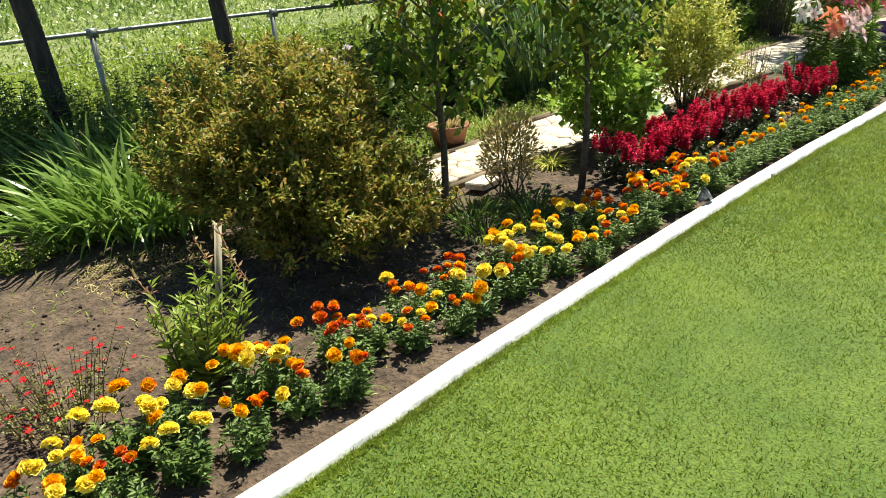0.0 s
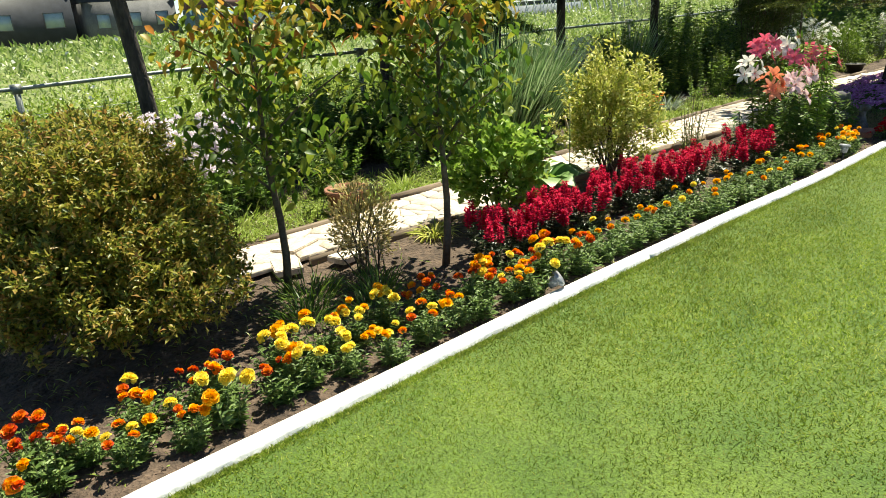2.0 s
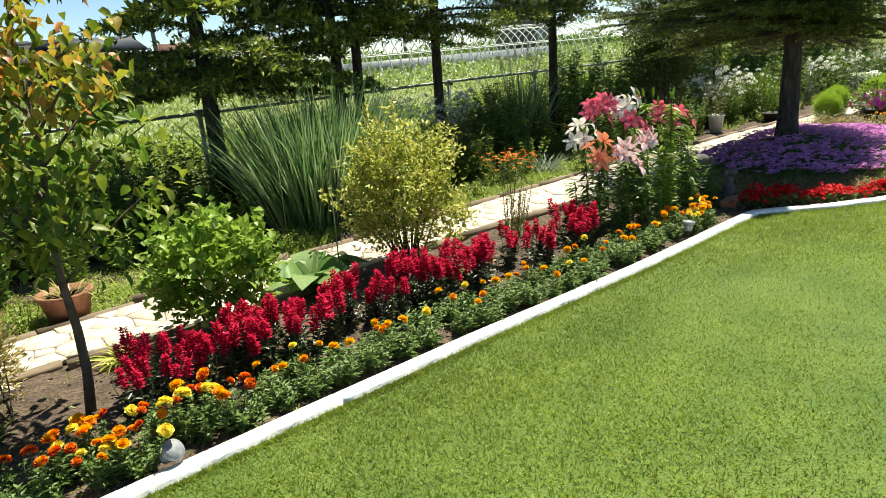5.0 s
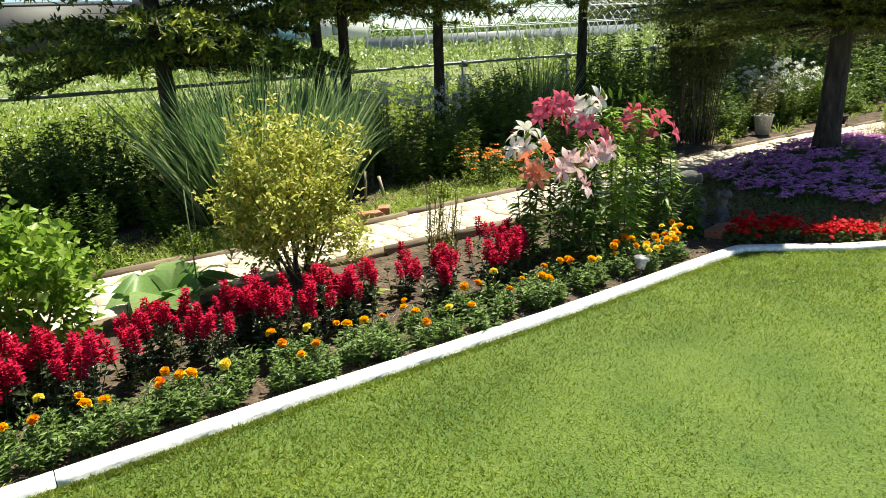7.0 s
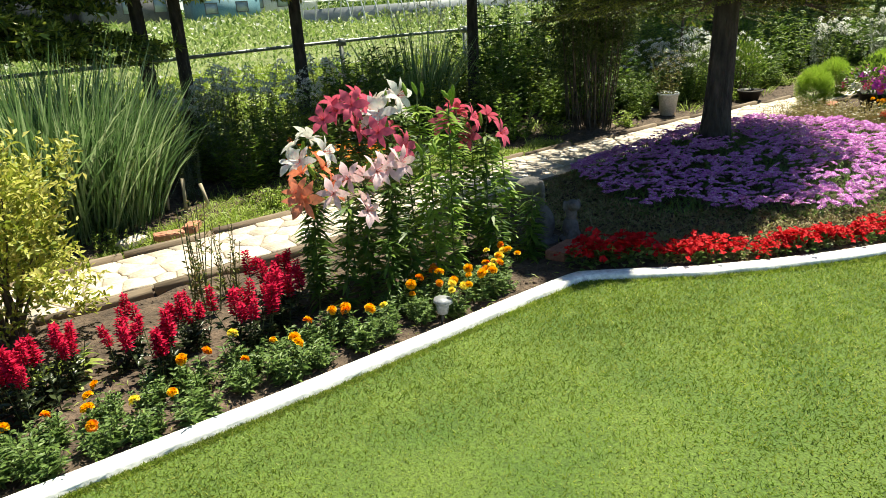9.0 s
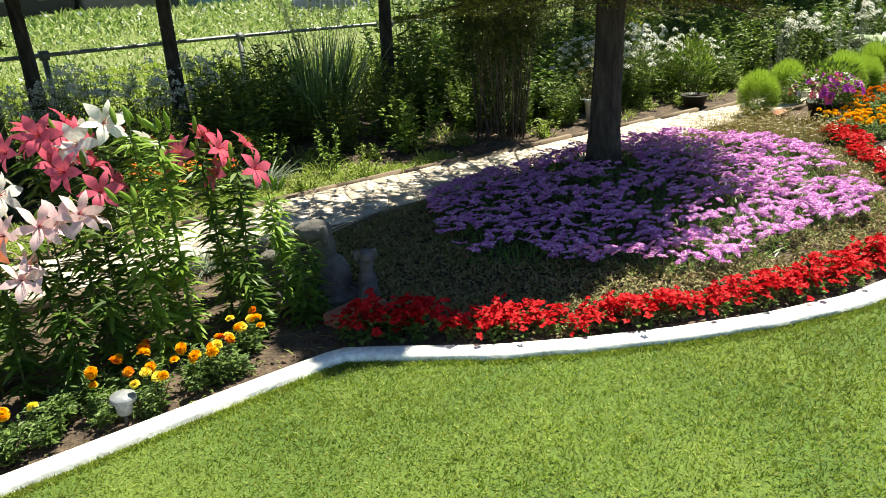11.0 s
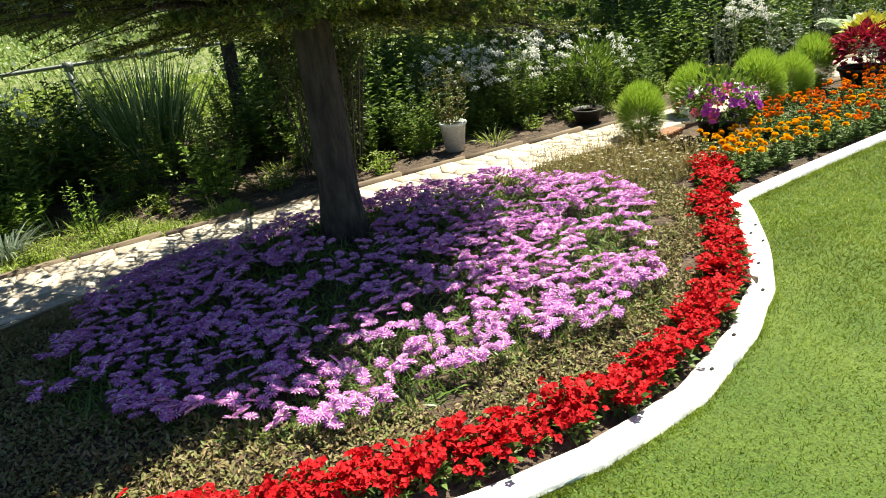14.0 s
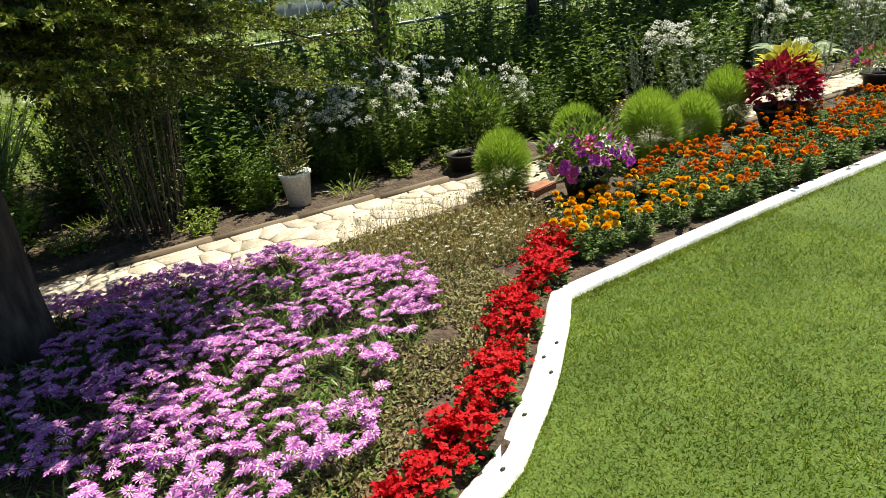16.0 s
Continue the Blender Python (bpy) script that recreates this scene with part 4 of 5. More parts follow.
def lily(loc, h, colour, n, label, dark=True, buds=1):
    t = thing("lily", loc, label, "flower", "lily clump")
    g = Geo()
    lean = rng.normal(0, 0.03, 2)
    base, top = np.array([0, 0, -0.02]), np.array([lean[0], lean[1], h])
    g.add(stems([base], [top], 0.006, 0.004), 1)
    m = int(h * 260)
    s = rng.uniform(0.06, 0.96, m)
    d = rand_dirs(m, -0.1, 0.5)
    g.add(ribbons(base + (top - base) * s[:, None], d, 0.115 * rng.uniform(0.7, 1.1, m), 0.022, 0.35, 2, 0.4), 0)
    part("stalk", g.mesh("stalk", [M_DEEP if dark else M_FRESH, M_STEM]), t)
    for k in range(n):
        a = k * 2.4 + rng.uniform(0, 1)
        p = top + np.array([math.cos(a) * 0.085, math.sin(a) * 0.085, rng.uniform(-0.07, 0.06)])
        part("pedicel", Geo().add(stems([top - UP * 0.05], [p], 0.003, 0.003)).mesh("pedicel", M_STEM), t)
        b = part("bloom", THROAT, t, loc=p)
        for q in range(6):
            part("petal", LILY[colour][q % 2], b).rotation_euler = (0, 0, q * math.pi / 3)
        b.rotation_euler = Vector((math.cos(a), math.sin(a) - 0.6, 0.55)).to_track_quat("Z", "Y").to_euler()
        b.scale = (rng.uniform(0.76, 0.98),) * 3
    for k in range(buds):
        b = part("bud", bud_mesh, t, "closed green bud", loc=top + np.array([rng.normal(0, 0.03), rng.normal(0, 0.03), 0.01]))
        b.rotation_euler = (rng.normal(0, 0.3), rng.normal(0, 0.3), 0)
    return t


for x, y, h, c, n in ((11.17, 3.25, 0.70, "coral", 5), (11.27, 3.35, 0.80, "white", 4), (11.50, 3.42, 0.95, "magenta", 3), (11.42, 3.12, 0.70, "pink", 3), (11.60, 3.10, 0.70, "pink", 4), (11.62, 3.42, 0.98, "magenta", 4),
                      (11.78, 3.42, 0.98, "white", 4), (11.68, 3.22, 0.86, "magenta", 3), (12.18, 3.22, 0.92, "magenta", 3), (11.25, 3.1, 0.62, "pink", 2), (12.0, 3.5, 0.93, "white", 1), (12.25, 3.1, 0.8, "magenta", 2)):
    lily((x + 0.06, y, 0), h, c, n + 1, f"tall lily with open {c} blooms" if c != "pink" else "tall lily with open pale pink blooms")
for x, y, h in ((12.0, 3.05, 1.0), (11.95, 3.2, 1.02), (12.4, 3.3, 0.7), (12.5, 3.1, 0.62), (12.35, 3.5, 0.75), (12.62, 3.35, 0.55), (11.85, 3.0, 0.75)):
    lily((x, y, 0), h, "white", 0, "leafy lily stalk still in bud", False, 3)
for x, y in ((11.5, 2.98), (11.35, 3.5), (11.7, 3.0), (12.3, 2.98), (12.5, 2.95), (12.6, 3.0)):
    lily((x, y, 0), 0.4, "white", 0, "short leafy lily stalk without blooms", True, 0)

# ---- scarlet edging along the curved kerb ----
bego_bloom = []
for k in range(3):
    g = Geo()
    for q in range(6):
        rosette(g, [(5, 0.029, 0.028, 0.3, 0.002)], 0, rng.normal(0, 0.024, 3) * [1, 1, 0.8])
    bego_bloom.append(g.mesh("bloom", [M_SCAR]))
bego = []
for k in range(4):
    t = thing("scarlet_bedding_plant", (12.62 + 0.08 * k, 2.62 - 0.06 * k, 0), "low bedding plant covered in scarlet blooms", "flower", "scarlet kerb edging")
    g = Geo()
    p, d = cloud(60, (0, 0, 0.06), (0.08, 0.08, 0.06), 0.4, 0.1, 3, -0.6)
    d[:, 2] += 0.4
    g.add(kites(p, d, 0.05, 0.036))
    g.add(stems(np.zeros((8, 3)) - UP * 0.02, rand_dirs(8, 0.6, 1.0) * 0.1, 0.004), 1)
    part("foliage", g.mesh("foliage", [M_MARI, M_STEM]), t)
    for q in range(7):
        a = q * 2.4 + rng.uniform(0, 0.5)
        c = 0.03 + 0.055 * (q / 9) ** 0.5
        b = part("bloom", bego_bloom[q % 3], t, loc=(c * math.cos(a), c * math.sin(a), rng.uniform(0.1, 0.17) - 0.3 * max(0, c - 0.06)))
        b.rotation_euler = (rng.normal(0, 0.3), rng.normal(0, 0.3), rng.uniform(0, 6))
    bego.append(t)
arc = np.arange(12.6, 17.30, 0.01)
ay = kerb_y(arc)
tn = unit(np.stack([np.gradient(arc), np.gradient(ay)], 1))
ln = np.concatenate([[0], np.cumsum(np.hypot(np.diff(arc), np.diff(ay)))])
k = 0
for off, st in ((0.13, 0.0), (0.205, 0.07)):
    for s in np.arange(0.35 + st, ln[-1] - (0.2 if off < 0.2 else 0.0), 0.135):
        i = np.searchsorted(ln, s)
        x, y = arc[i] - tn[i, 1] * off, ay[i] + tn[i, 0] * off
        place(bego[k % 4], x + rng.normal(0, 0.012), y + rng.normal(0, 0.012), bed_z(np.array(x), np.array(y)) * 0.5, rng.uniform(0, 360), rng.uniform(0.5, 0.8))
        k += 1
for q in range(9):
    place(bego[q % 4], 17.22 + 0.055 * q + (q % 2) * 0.08, 2.62 + 0.055 * q - (q % 2) * 0.05, 0, q * 40, 0.8)

# ---- mauve daisy mound ----
def in_mound(x, y):
    e = np.hypot((x - 15.1) / 1.72, (y - 3.05) / 1.22)
    return e + 0.10 * wob(np.stack([x, y, 0 * x], -1), 2.6, 3.0)


def daisy(g, c, r, tilt):
    n = 26
    a = np.arange(n) / n * 2 * np.pi
    d = np.stack([np.cos(a), np.sin(a), 0.06 + 0.3 * (np.arange(n) % 2)], 1) + np.outer(np.cos(a) * tilt[0] + np.sin(a) * tilt[1], UP)
    g.add(kites(np.asarray(c) + d * r * 0.15, d, r * (1 - 0.2 * (np.arange(n) % 2)), r * 0.26, 0.05, 0.7), 0)
    rosette(g, [(5, r * 0.25, r * 0.2, 0.8, 0.0)], 1, c)


ground_cover = thing("mauve_daisy_mound", (0, 0, 0), "spreading mound of mauve daisy-like succulent flowers", "flowers", kind="stuff")
n = 24000
x, y = rng.uniform(13.2, 17.0, n), rng.uniform(1.6, 4.1, n)
keep = (in_mound(x, y) < 1.0) & (np.hypot(x - 15.06, y - 3.36) > 0.17)
p = np.stack([x, y, bed_z(x, y)], 1)[keep]
g = Geo()
d = rand_dirs(len(p), 0.1, 1.0)
g.add(ribbons(p, d, rng.uniform(0.05, 0.125, len(p)), 0.009, 0.2, 2))
part("foliage", g.mesh("foliage", [M_ICE]), ground_cover, "short fleshy green leaves")
daisies = []
for k in range(4):
    g = Geo()
    daisy(g, (0, 0, 0), 0.028, rng.normal(0, 0.15, 2))
    daisies.append(g.mesh("daisy", [M_PURP, M_CREAM]))
n = 4700
x, y = rng.uniform(13.2, 17.0, n), rng.uniform(1.6, 4.1, n)
e = in_mound(x, y)
clus = wob(np.stack([x, y, 0 * x], -1), 7.0, 8.0)
keep = (e < 1.0) & (np.hypot(x - 15.06, y - 3.36) > 0.2) & (clus > -0.42)
x, y = x[keep], y[keep]
z = bed_z(x, y) + rng.uniform(0.075, 0.125, len(x))
order = np.argsort(y + 0.15 * x)
rest = Geo()
for q, i in enumerate(order):
    if q < 300:
        b = part("daisy", daisies[q % 4], ground_cover, loc=(x[i], y[i], z[i]))
        b.rotation_euler = (rng.normal(0.15, 0.25), rng.normal(0, 0.25), rng.uniform(0, 6))
    else:
        daisy(rest, (x[i], y[i], z[i]), 0.028 * rng.uniform(0.8, 1.15), rng.normal(0, 0.25, 2) - [0, 0.15])
tagged(part("daisy_mass", rest.mesh("daisy_mass", [M_PURP, M_CREAM]), ground_cover, "massed mauve daisy blooms"), kind="stuff")

# low brown-green groundcover and wiry dry flowers round the mound
def scatter_bed(n, x0, x1, y1, test):
    x = rng.uniform(x0, x1, n)
    y = kerb_y(x) + 0.12 + rng.uniform(0, 1, n) * (y1 - kerb_y(x) - 0.12)
    k = test(x, y)
    return np.stack([x, y, bed_z(x, y)], 1)[k]


p = scatter_bed(90000, 12.9, 18.1, 4.08, lambda x, y: (in_mound(x, y) > 0.93) & (wob(np.stack([x, y, 0 * x], -1), 5, 2) > -0.75) & ((x < 17.2) | (y > 3.0)))
g = Geo()
g.add(kites(p + UP * rng.uniform(0, 0.035, len(p))[:, None], rand_dirs(len(p), 0.0, 1.0), rng.uniform(0.016, 0.036, len(p)), 0.012))
tagged(new("sedum_groundcover", g.mesh("sedum_groundcover", [M_SEDUM])), "low brown-green sedum groundcover on the bed", "groundcover", kind="stuff")
p = scatter_bed(1500, 16.75, 18.0, 4.1, lambda x, y: (in_mound(x, y) > 1.05) & (y > 2.95 + 0.25 * (17.5 - x)))
tip = p + np.stack([rng.normal(0, 0.04, len(p)), rng.normal(0, 0.04, len(p)), rng.uniform(0.08, 0.2, len(p))], 1)
g = Geo().add(stems(p, tip, 0.0014), 0)
g.add(kites(np.repeat(tip, 3, 0), rand_dirs(len(p) * 3, -0.2, 1), 0.012, 0.009), 0)
q = tip[rng.uniform(size=len(tip)) < 0.18]
for c in q:
    rosette(g, [(7, 0.013, 0.006, 0.1, 0.001)], 1, c)
tagged(new("wiry_dry_flowers", g.mesh("wiry_dry_flowers", [M_DRY, M_WPET])), "wiry stems with dry seed heads and tiny white flowers", "flowers", kind="stuff")
# sparse weeds and clods on the open soil
n = 9000
x, y = rng.uniform(2.5, 13, n), rng.uniform(2.62, 6.2, n)
keep = (wob(np.stack([x, y, 0 * x], -1), 1.6, 4.0) > -0.15) & ((y < 4.0) | (y > 4.95) | (x < 6.6))
p = np.stack([x, y, bed_z(x, y)], 1)[keep]
g = Geo().add(ribbons(p, rand_dirs(len(p), 0.3, 1.0), rng.uniform(0.02, 0.08, len(p)), 0.006, 0.4, 2), 0)
tagged(new("soil_weeds", g.mesh("soil_weeds", [M_LIME])), "sparse pale green weeds on bed soil", "weeds", kind="stuff")
n = 5000
x = rng.uniform(2.5, 18, n)
y = kerb_y(x) + 0.12 + rng.uniform(0, 1, n) ** 1.3 * 2.2
keep = ~((y > 4.05) & (y < 5.1) & (x > 6.5))
p = np.stack([x, y, bed_z(x, y)], 1)[keep]
r = rng.uniform(0.004, 0.014, len(p))
g = Geo()
o = np.array([[1, 0, 0], [-1, 0, 0], [0, 1, 0], [0, -1, 0], [0, 0, 1], [0, 0, -1]], float)
v = p[:, None] + (o[None] + rng.normal(0, 0.25, (len(p), 6, 3))) * r[:, None, None]
ff = np.array([[0, 2, 4], [2, 1, 4], [1, 3, 4], [3, 0, 4], [2, 0, 5], [1, 2, 5], [3, 1, 5], [0, 3, 5]])
g.add((v.reshape(-1, 3), (np.arange(len(p))[:, None, None] * 6 + ff[None]).reshape(-1, 3)))
tagged(new("soil_clods", g.mesh("soil_clods", [M_SOIL])), "small dark clods and pebbles of soil", "soil", kind="stuff")

# grass strip and weeds beside the path
n = 26000
x, y = rng.uniform(6.6, 15.0, n), 4.93 + np.abs(rng.normal(0, 0.55, n))
keep = wob(np.stack([x, y, 0 * x], -1), 1.8, 6.0) > -0.25
p = np.stack([x, y, bed_z(x, y)], 1)[keep]
g = Geo().add(ribbons(p, rand_dirs(len(p), 0.35, 1.0), rng.uniform(0.04, 0.15, len(p)), 0.007, 0.4, 2), 0)
tagged(new("path_side_grass", g.mesh("path_side_grass", [M_LIME])), "thin green grass along the flagstone path", "grass", kind="stuff")
n = 9000
x, y = rng.uniform(2.4, 5.2, n), rng.uniform(3.9, 5.4, n)
keep = wob(np.stack([x, y, 0 * x], -1), 2.2, 1.0) > 0.15
p = np.stack([x, y, bed_z(x, y)], 1)[keep]
g = Geo().add(ribbons(p, rand_dirs(len(p), 0.1, 0.9), rng.uniform(0.03, 0.09, len(p)), 0.006, 0.4, 2), 0)
tagged(new("dry_grass_litter", g.mesh("dry_grass_litter", [M_DRY])), "dry straw litter and grass on soil", "grass", kind="stuff")
pebble = Geo().add(lathe([(0.0, -0.004), (0.008, -0.002), (0.009, 0.003), (0.005, 0.008), (0.0, 0.009)], 8)).mesh("pebble", M_DARKPOT)
for s, o in ((16.95, 0.03), (16.86, -0.02), (16.78, 0.035), (16.55, -0.01), (16.3, 0.02), (15.9, -0.02), (15.62, 0.01)):
    ob = tagged(new("pebble", pebble), "small dark pebble lying on the white kerb", "pebble", "pebbles on the kerb")
    ob.location, ob.scale = (s + o * 0.5, float(kerb_y(s)) - o * 0.6, 0.037), (1.2, 0.8, 0.8)

# ---- planting between the path and the fence ----
def herb_thing(name, loc, label, mat, n_stem, h, spread, leaf_n, ll, lw, group, cat="plant", top=None, top_n=0, up=0.35):
    t = thing(name, loc, label, cat, group)
    g = Geo()
    tips = herb(g, n_stem, h, spread, leaf_n, ll, lw, 0, 1, 0.3, 0.06, up, 0.004)
    part("foliage", g.mesh("foliage", [mat, M_STEM]), t)
    if top:
        for k in range(top_n):
            part("flower_head", top, t, loc=tips[k % len(tips)] * (1 - 0.38 * (k // len(tips)) / max(1, top_n / len(tips)) * rng.uniform(0.3, 1)) + np.array([*rng.normal(0, 0.05, 2), rng.uniform(-0.06, 0.02)]))
    return t


def dotted(t, foot, h, r, n, head):
    """Flower heads scattered over the rounded body of a bush."""
    p, _ = cloud(n, (0, 0, h * 0.62), (r, r, h * 0.46), 0.85, 0.2, 4.0, -0.2)
    for q in p:
        part("flower_head", head, t, loc=q).scale = (rng.uniform(0.6, 1.1),) * 3


def umbel(name, mat, n, r, flat=0.35):
    """A rounded head of small petals facing outward."""
    d = rand_dirs(n * 5, -0.3, 1.0)
    p = d * np.array([r, r, r * flat]) * rng.uniform(0.5, 1.25, (n * 5, 1))
    return Geo().add(kites(p, d + rand_dirs(n * 5), r * rng.uniform(0.5, 0.8, n * 5), r * 0.55, 0.1)).mesh(name, [mat])


M_PHLOX = leafy("phlox_petal", [(0.78, 0.66, 0.76), (0.84, 0.78, 0.82)], 0.3, 0.6)
U_WHITE, U_PHLOX = umbel("flower_head", M_WPET, 7, 0.03, 0.8), umbel("flower_head", M_PHLOX, 16, 0.034, 0.9)
g = Geo()
rosette(g, [(11, 0.028, 0.013, 0.1, 0.004)], 0)
rosette(g, [(6, 0.012, 0.01, 0.9, 0.0)], 1)
U_RUDB = g.mesh("flower_head", [M_ORG, M_RED])
g = Geo()
rosette(g, [(9, 0.026, 0.013, 0.15, 0.003)], 0)
U_YEL = g.mesh("flower_head", [M_YEL])

T = {
    "mid": herb_thing("leafy_perennial", (8.2, 6.6, 0), "leafy mid-green perennial behind the path", M_MID, 26, 0.85, 0.32, 36, 0.10, 0.034, "mid-green perennials"),
    "deep": herb_thing("dark_perennial", (8.9, 6.9, 0), "dark green leafy perennial beside the fence", M_DEEP, 26, 0.95, 0.34, 38, 0.11, 0.038, "dark green perennials"),
    "silver": herb_thing("silvery_perennial", (11.95, 6.7, 0), "upright silvery green feathery perennial", M_SILVER, 22, 0.85, 0.2, 60, 0.04, 0.012, "silvery perennials", up=0.8),
    "fresh": herb_thing("light_green_perennial", (12.9, 6.6, 0), "light green leafy perennial clump", M_FRESH, 16, 0.6, 0.26, 30, 0.085, 0.034, "light green perennials"),
    "white": herb_thing("white_flowered_perennial", (12.2, 7.6, 0), "tall perennial topped with small white flowers", M_MID, 22, 0.88, 0.28, 34, 0.075, 0.02, "white-flowered perennials", top=U_WHITE, top_n=44),
    "low": herb_thing("low_weed", (9.5, 5.3, 0), "low pale green weedy plant along the path", M_LIME, 20, 0.2, 0.2, 16, 0.05, 0.022, "low path-side weeds"),
    "lime": herb_thing("lime_perennial", (13.9, 7.9, 0), "bright yellow-green leafy plant at the fence", M_LIME, 24, 0.85, 0.34, 36, 0.085, 0.034, "lime-green plants"),
}
wt = clump("weed_grass", (8.6, 5.25, 0), "loose tuft of green grass along the path", M_LIME, 70, 0.28, 0.14, 0.012, 0.6, 0.7, "grass", "path-side grass tufts")


def ring(key, x, y, s):
    if np.hypot(x - 10.25, y - 6.25) < 0.7 or np.hypot(x - 15.9, y - 5.5) < 0.4 or np.hypot(x - 16.95, y - 5.25) < 0.35:
        return
    src = wt if key == "grass" else T[key]
    place(src, x + rng.normal(0, 0.1), y + rng.normal(0, 0.1), -0.01, rng.uniform(0, 360), s * rng.uniform(0.85, 1.15))


for x in np.arange(2.4, 27.5, 0.5):
    # nearest strip beside the path
    if not (10.6 < x < 11.8 or 13.9 < x < 15.4):
        ring(("low", "grass", "low")[int(x * 2) % 3], x, 5.22 + 0.12 * rng.uniform(), 0.9)
    elif rng.uniform() < 0.5:
        ring("grass", x, 5.3, 0.6)
    # middle
    if x < 6.2:
        ring(("deep", "mid")[int(x * 2) % 2], x, 6.3, 0.7)
        ring("deep", x, 7.0, 0.85)
    elif x < 9.5:
        ring(("mid", "fresh", "deep")[int(x * 2) % 3], x, 5.75, 0.65)
        ring(("deep", "mid")[int(x * 2) % 2], x, 6.5, 0.9)
        ring(("mid", "deep", "lime")[int(x * 2) % 3], x + 0.2, 7.2, 0.9)
    elif x < 12.0:
        ring(("fresh", "silver", "mid")[int(x * 2) % 3], x, 6.7, 0.8)
        ring(("silver", "mid")[int(x * 2) % 2], x + 0.15, 6.2, 0.7)
    elif x < 13.8:
        ring(("fresh", "mid")[int(x * 2) % 2], x, 6.05, 0.8)
        ring(("mid", "silver", "deep")[int(x * 2) % 3], x + 0.15, 6.4, 0.95)
    elif x < 15.6:
        ring(("grass", "low", "fresh")[int(x * 2) % 3], x, 5.7, 0.9)
        ring(("grass", "low", "mid")[int(x * 2) % 3], x + 0.2, 6.2, 0.8)
        ring(("mid", "fresh", "lime")[int(x * 2) % 3], x, 6.8, 0.75 if x > 14.4 else 1.0)
    elif x < 20.0:
        ring(("grass", "fresh", "mid")[int(x * 2) % 3], x + 0.2, 5.4, 0.55)
        ring(("mid", "deep")[int(x * 2) % 2], x - 0.1, 5.65, 0.6)
        ring(("fresh", "mid")[int(x * 2) % 2], x, 6.0, 0.9)
        ring(("mid", "deep", "lime")[int(x * 2) % 3], x, 6.7, 1.15)
        ring(("mid", "deep")[int(x * 2) % 2], x + 0.2, 7.5, 1.35)
    else:
        ring(("mid", "silver", "white", "deep")[int(x * 2) % 4], x, 5.5, 0.95)
        ring(("mid", "deep")[int(x * 2) % 2], x, 6.2, 1.15)
        ring(("mid", "lime", "deep")[int(x * 2) % 3], x, 7.0, 1.3)
        ring(("deep", "mid")[int(x * 2) % 2], x + 0.2, 7.9, 1.4)
    # along the fence
    if x < 9:
        ring(("lime", "mid")[int(x * 2) % 2], x, 7.85, 0.85)
    elif x < 11.8:
        ring(("lime", "mid")[int(x * 2) % 2], x, 7.7, 0.75)
    elif x < 13.6:
        ring(("lime", "fresh")[int(x * 2) % 2], x, 7.7, 0.9)
        ring("white", x - 0.1, 7.1, 1.1)
    elif x < 16:
        ring(("lime", "mid", "fresh")[int(x * 2) % 3], x, 7.75, 0.95)
t = T["deep"]
for x, y, s in ((14.05, 7.0, 1.15), (16.5, 5.9, 1.0)):
    place(t, x, y, 0, x * 100, s)
# white shrubby flowers behind the bucket, phlox, orange coneflowers, yellow daisies
wf = herb_thing("white_blossom_bush", (18.0, 5.75, 0), "bushy plant covered in small white flowers", M_MID, 40, 0.85, 0.42, 40, 0.07, 0.02, "white blossom bushes", "shrub", U_WHITE, 12)
dotted(wf, 0, 0.85, 0.42, 70, U_WHITE)
place(wf, 18.65, 5.8, 0, 120, 0.95)
place(wf, 17.5, 5.9, 0, 220, 0.9)
place(wf, 19.3, 5.7, 0, 300, 0.75)
shrub("leafy_bush", (18.78, 5.36, 0), "rounded yellow-green bush beside the path", [M_MID], 1500, (0, 0, 0.34), (0.26, 0.26, 0.36), (0.06, 0.022), 0.4, 0.3, 4.0, 10, up=0.9)
ph = herb_thing("phlox", (6.8, 5.45, 0), "tall phlox with pale pinkish-white flower heads", M_MID, 14, 0.78, 0.26, 24, 0.09, 0.024, "phlox", "flower", U_PHLOX, 26)
place(ph, 6.45, 5.35, 0, 90, 1.0)
place(ph, 6.6, 5.75, 0, 200, 1.15)
place(ph, 7.0, 5.8, 0, 300, 1.1)
rb = herb_thing("orange_coneflower", (12.6, 5.5, 0), "bushy plant with orange-brown daisy flowers", M_MID, 26, 0.38, 0.24, 20, 0.06, 0.02, "orange coneflowers", "flower", U_RUDB, 40)
place(rb, 12.95, 5.62, 0, 140, 0.8)
yd = herb_thing("yellow_daisy", (14.45, 6.2, 0), "green plant with a few yellow daisies", M_MID, 16, 0.45, 0.16, 26, 0.06, 0.02, "yellow daisies", "flower", U_YEL, 12)
place(yd, 20.2, 4.95, 0, 50, 0.6)
place(yd, 14.2, 6.05, 0, 150, 0.9)
gp = herb_thing("grey_tall_plant", (20.55, 4.25, 0), "tall grey-green plant with tiny pale flowers", M_SILVER, 20, 0.82, 0.28, 40, 0.06, 0.013, "tall grey plants", top=umbel("flower_head", M_WPET, 2, 0.014), top_n=40, up=0.8)
place(gp, 22.0, 4.2, 0, 90, 0.95)
place(gp, 23.4, 4.4, 0, 200, 1.1)
sp = herb_thing("spiky_herb", (13.9, 5.45, 0), "small pale green branching herb", M_FRESH, 7, 0.45, 0.12, 24, 0.05, 0.022, "small herbs")
place(sp, 13.2, 5.9, 0, 30, 0.9)
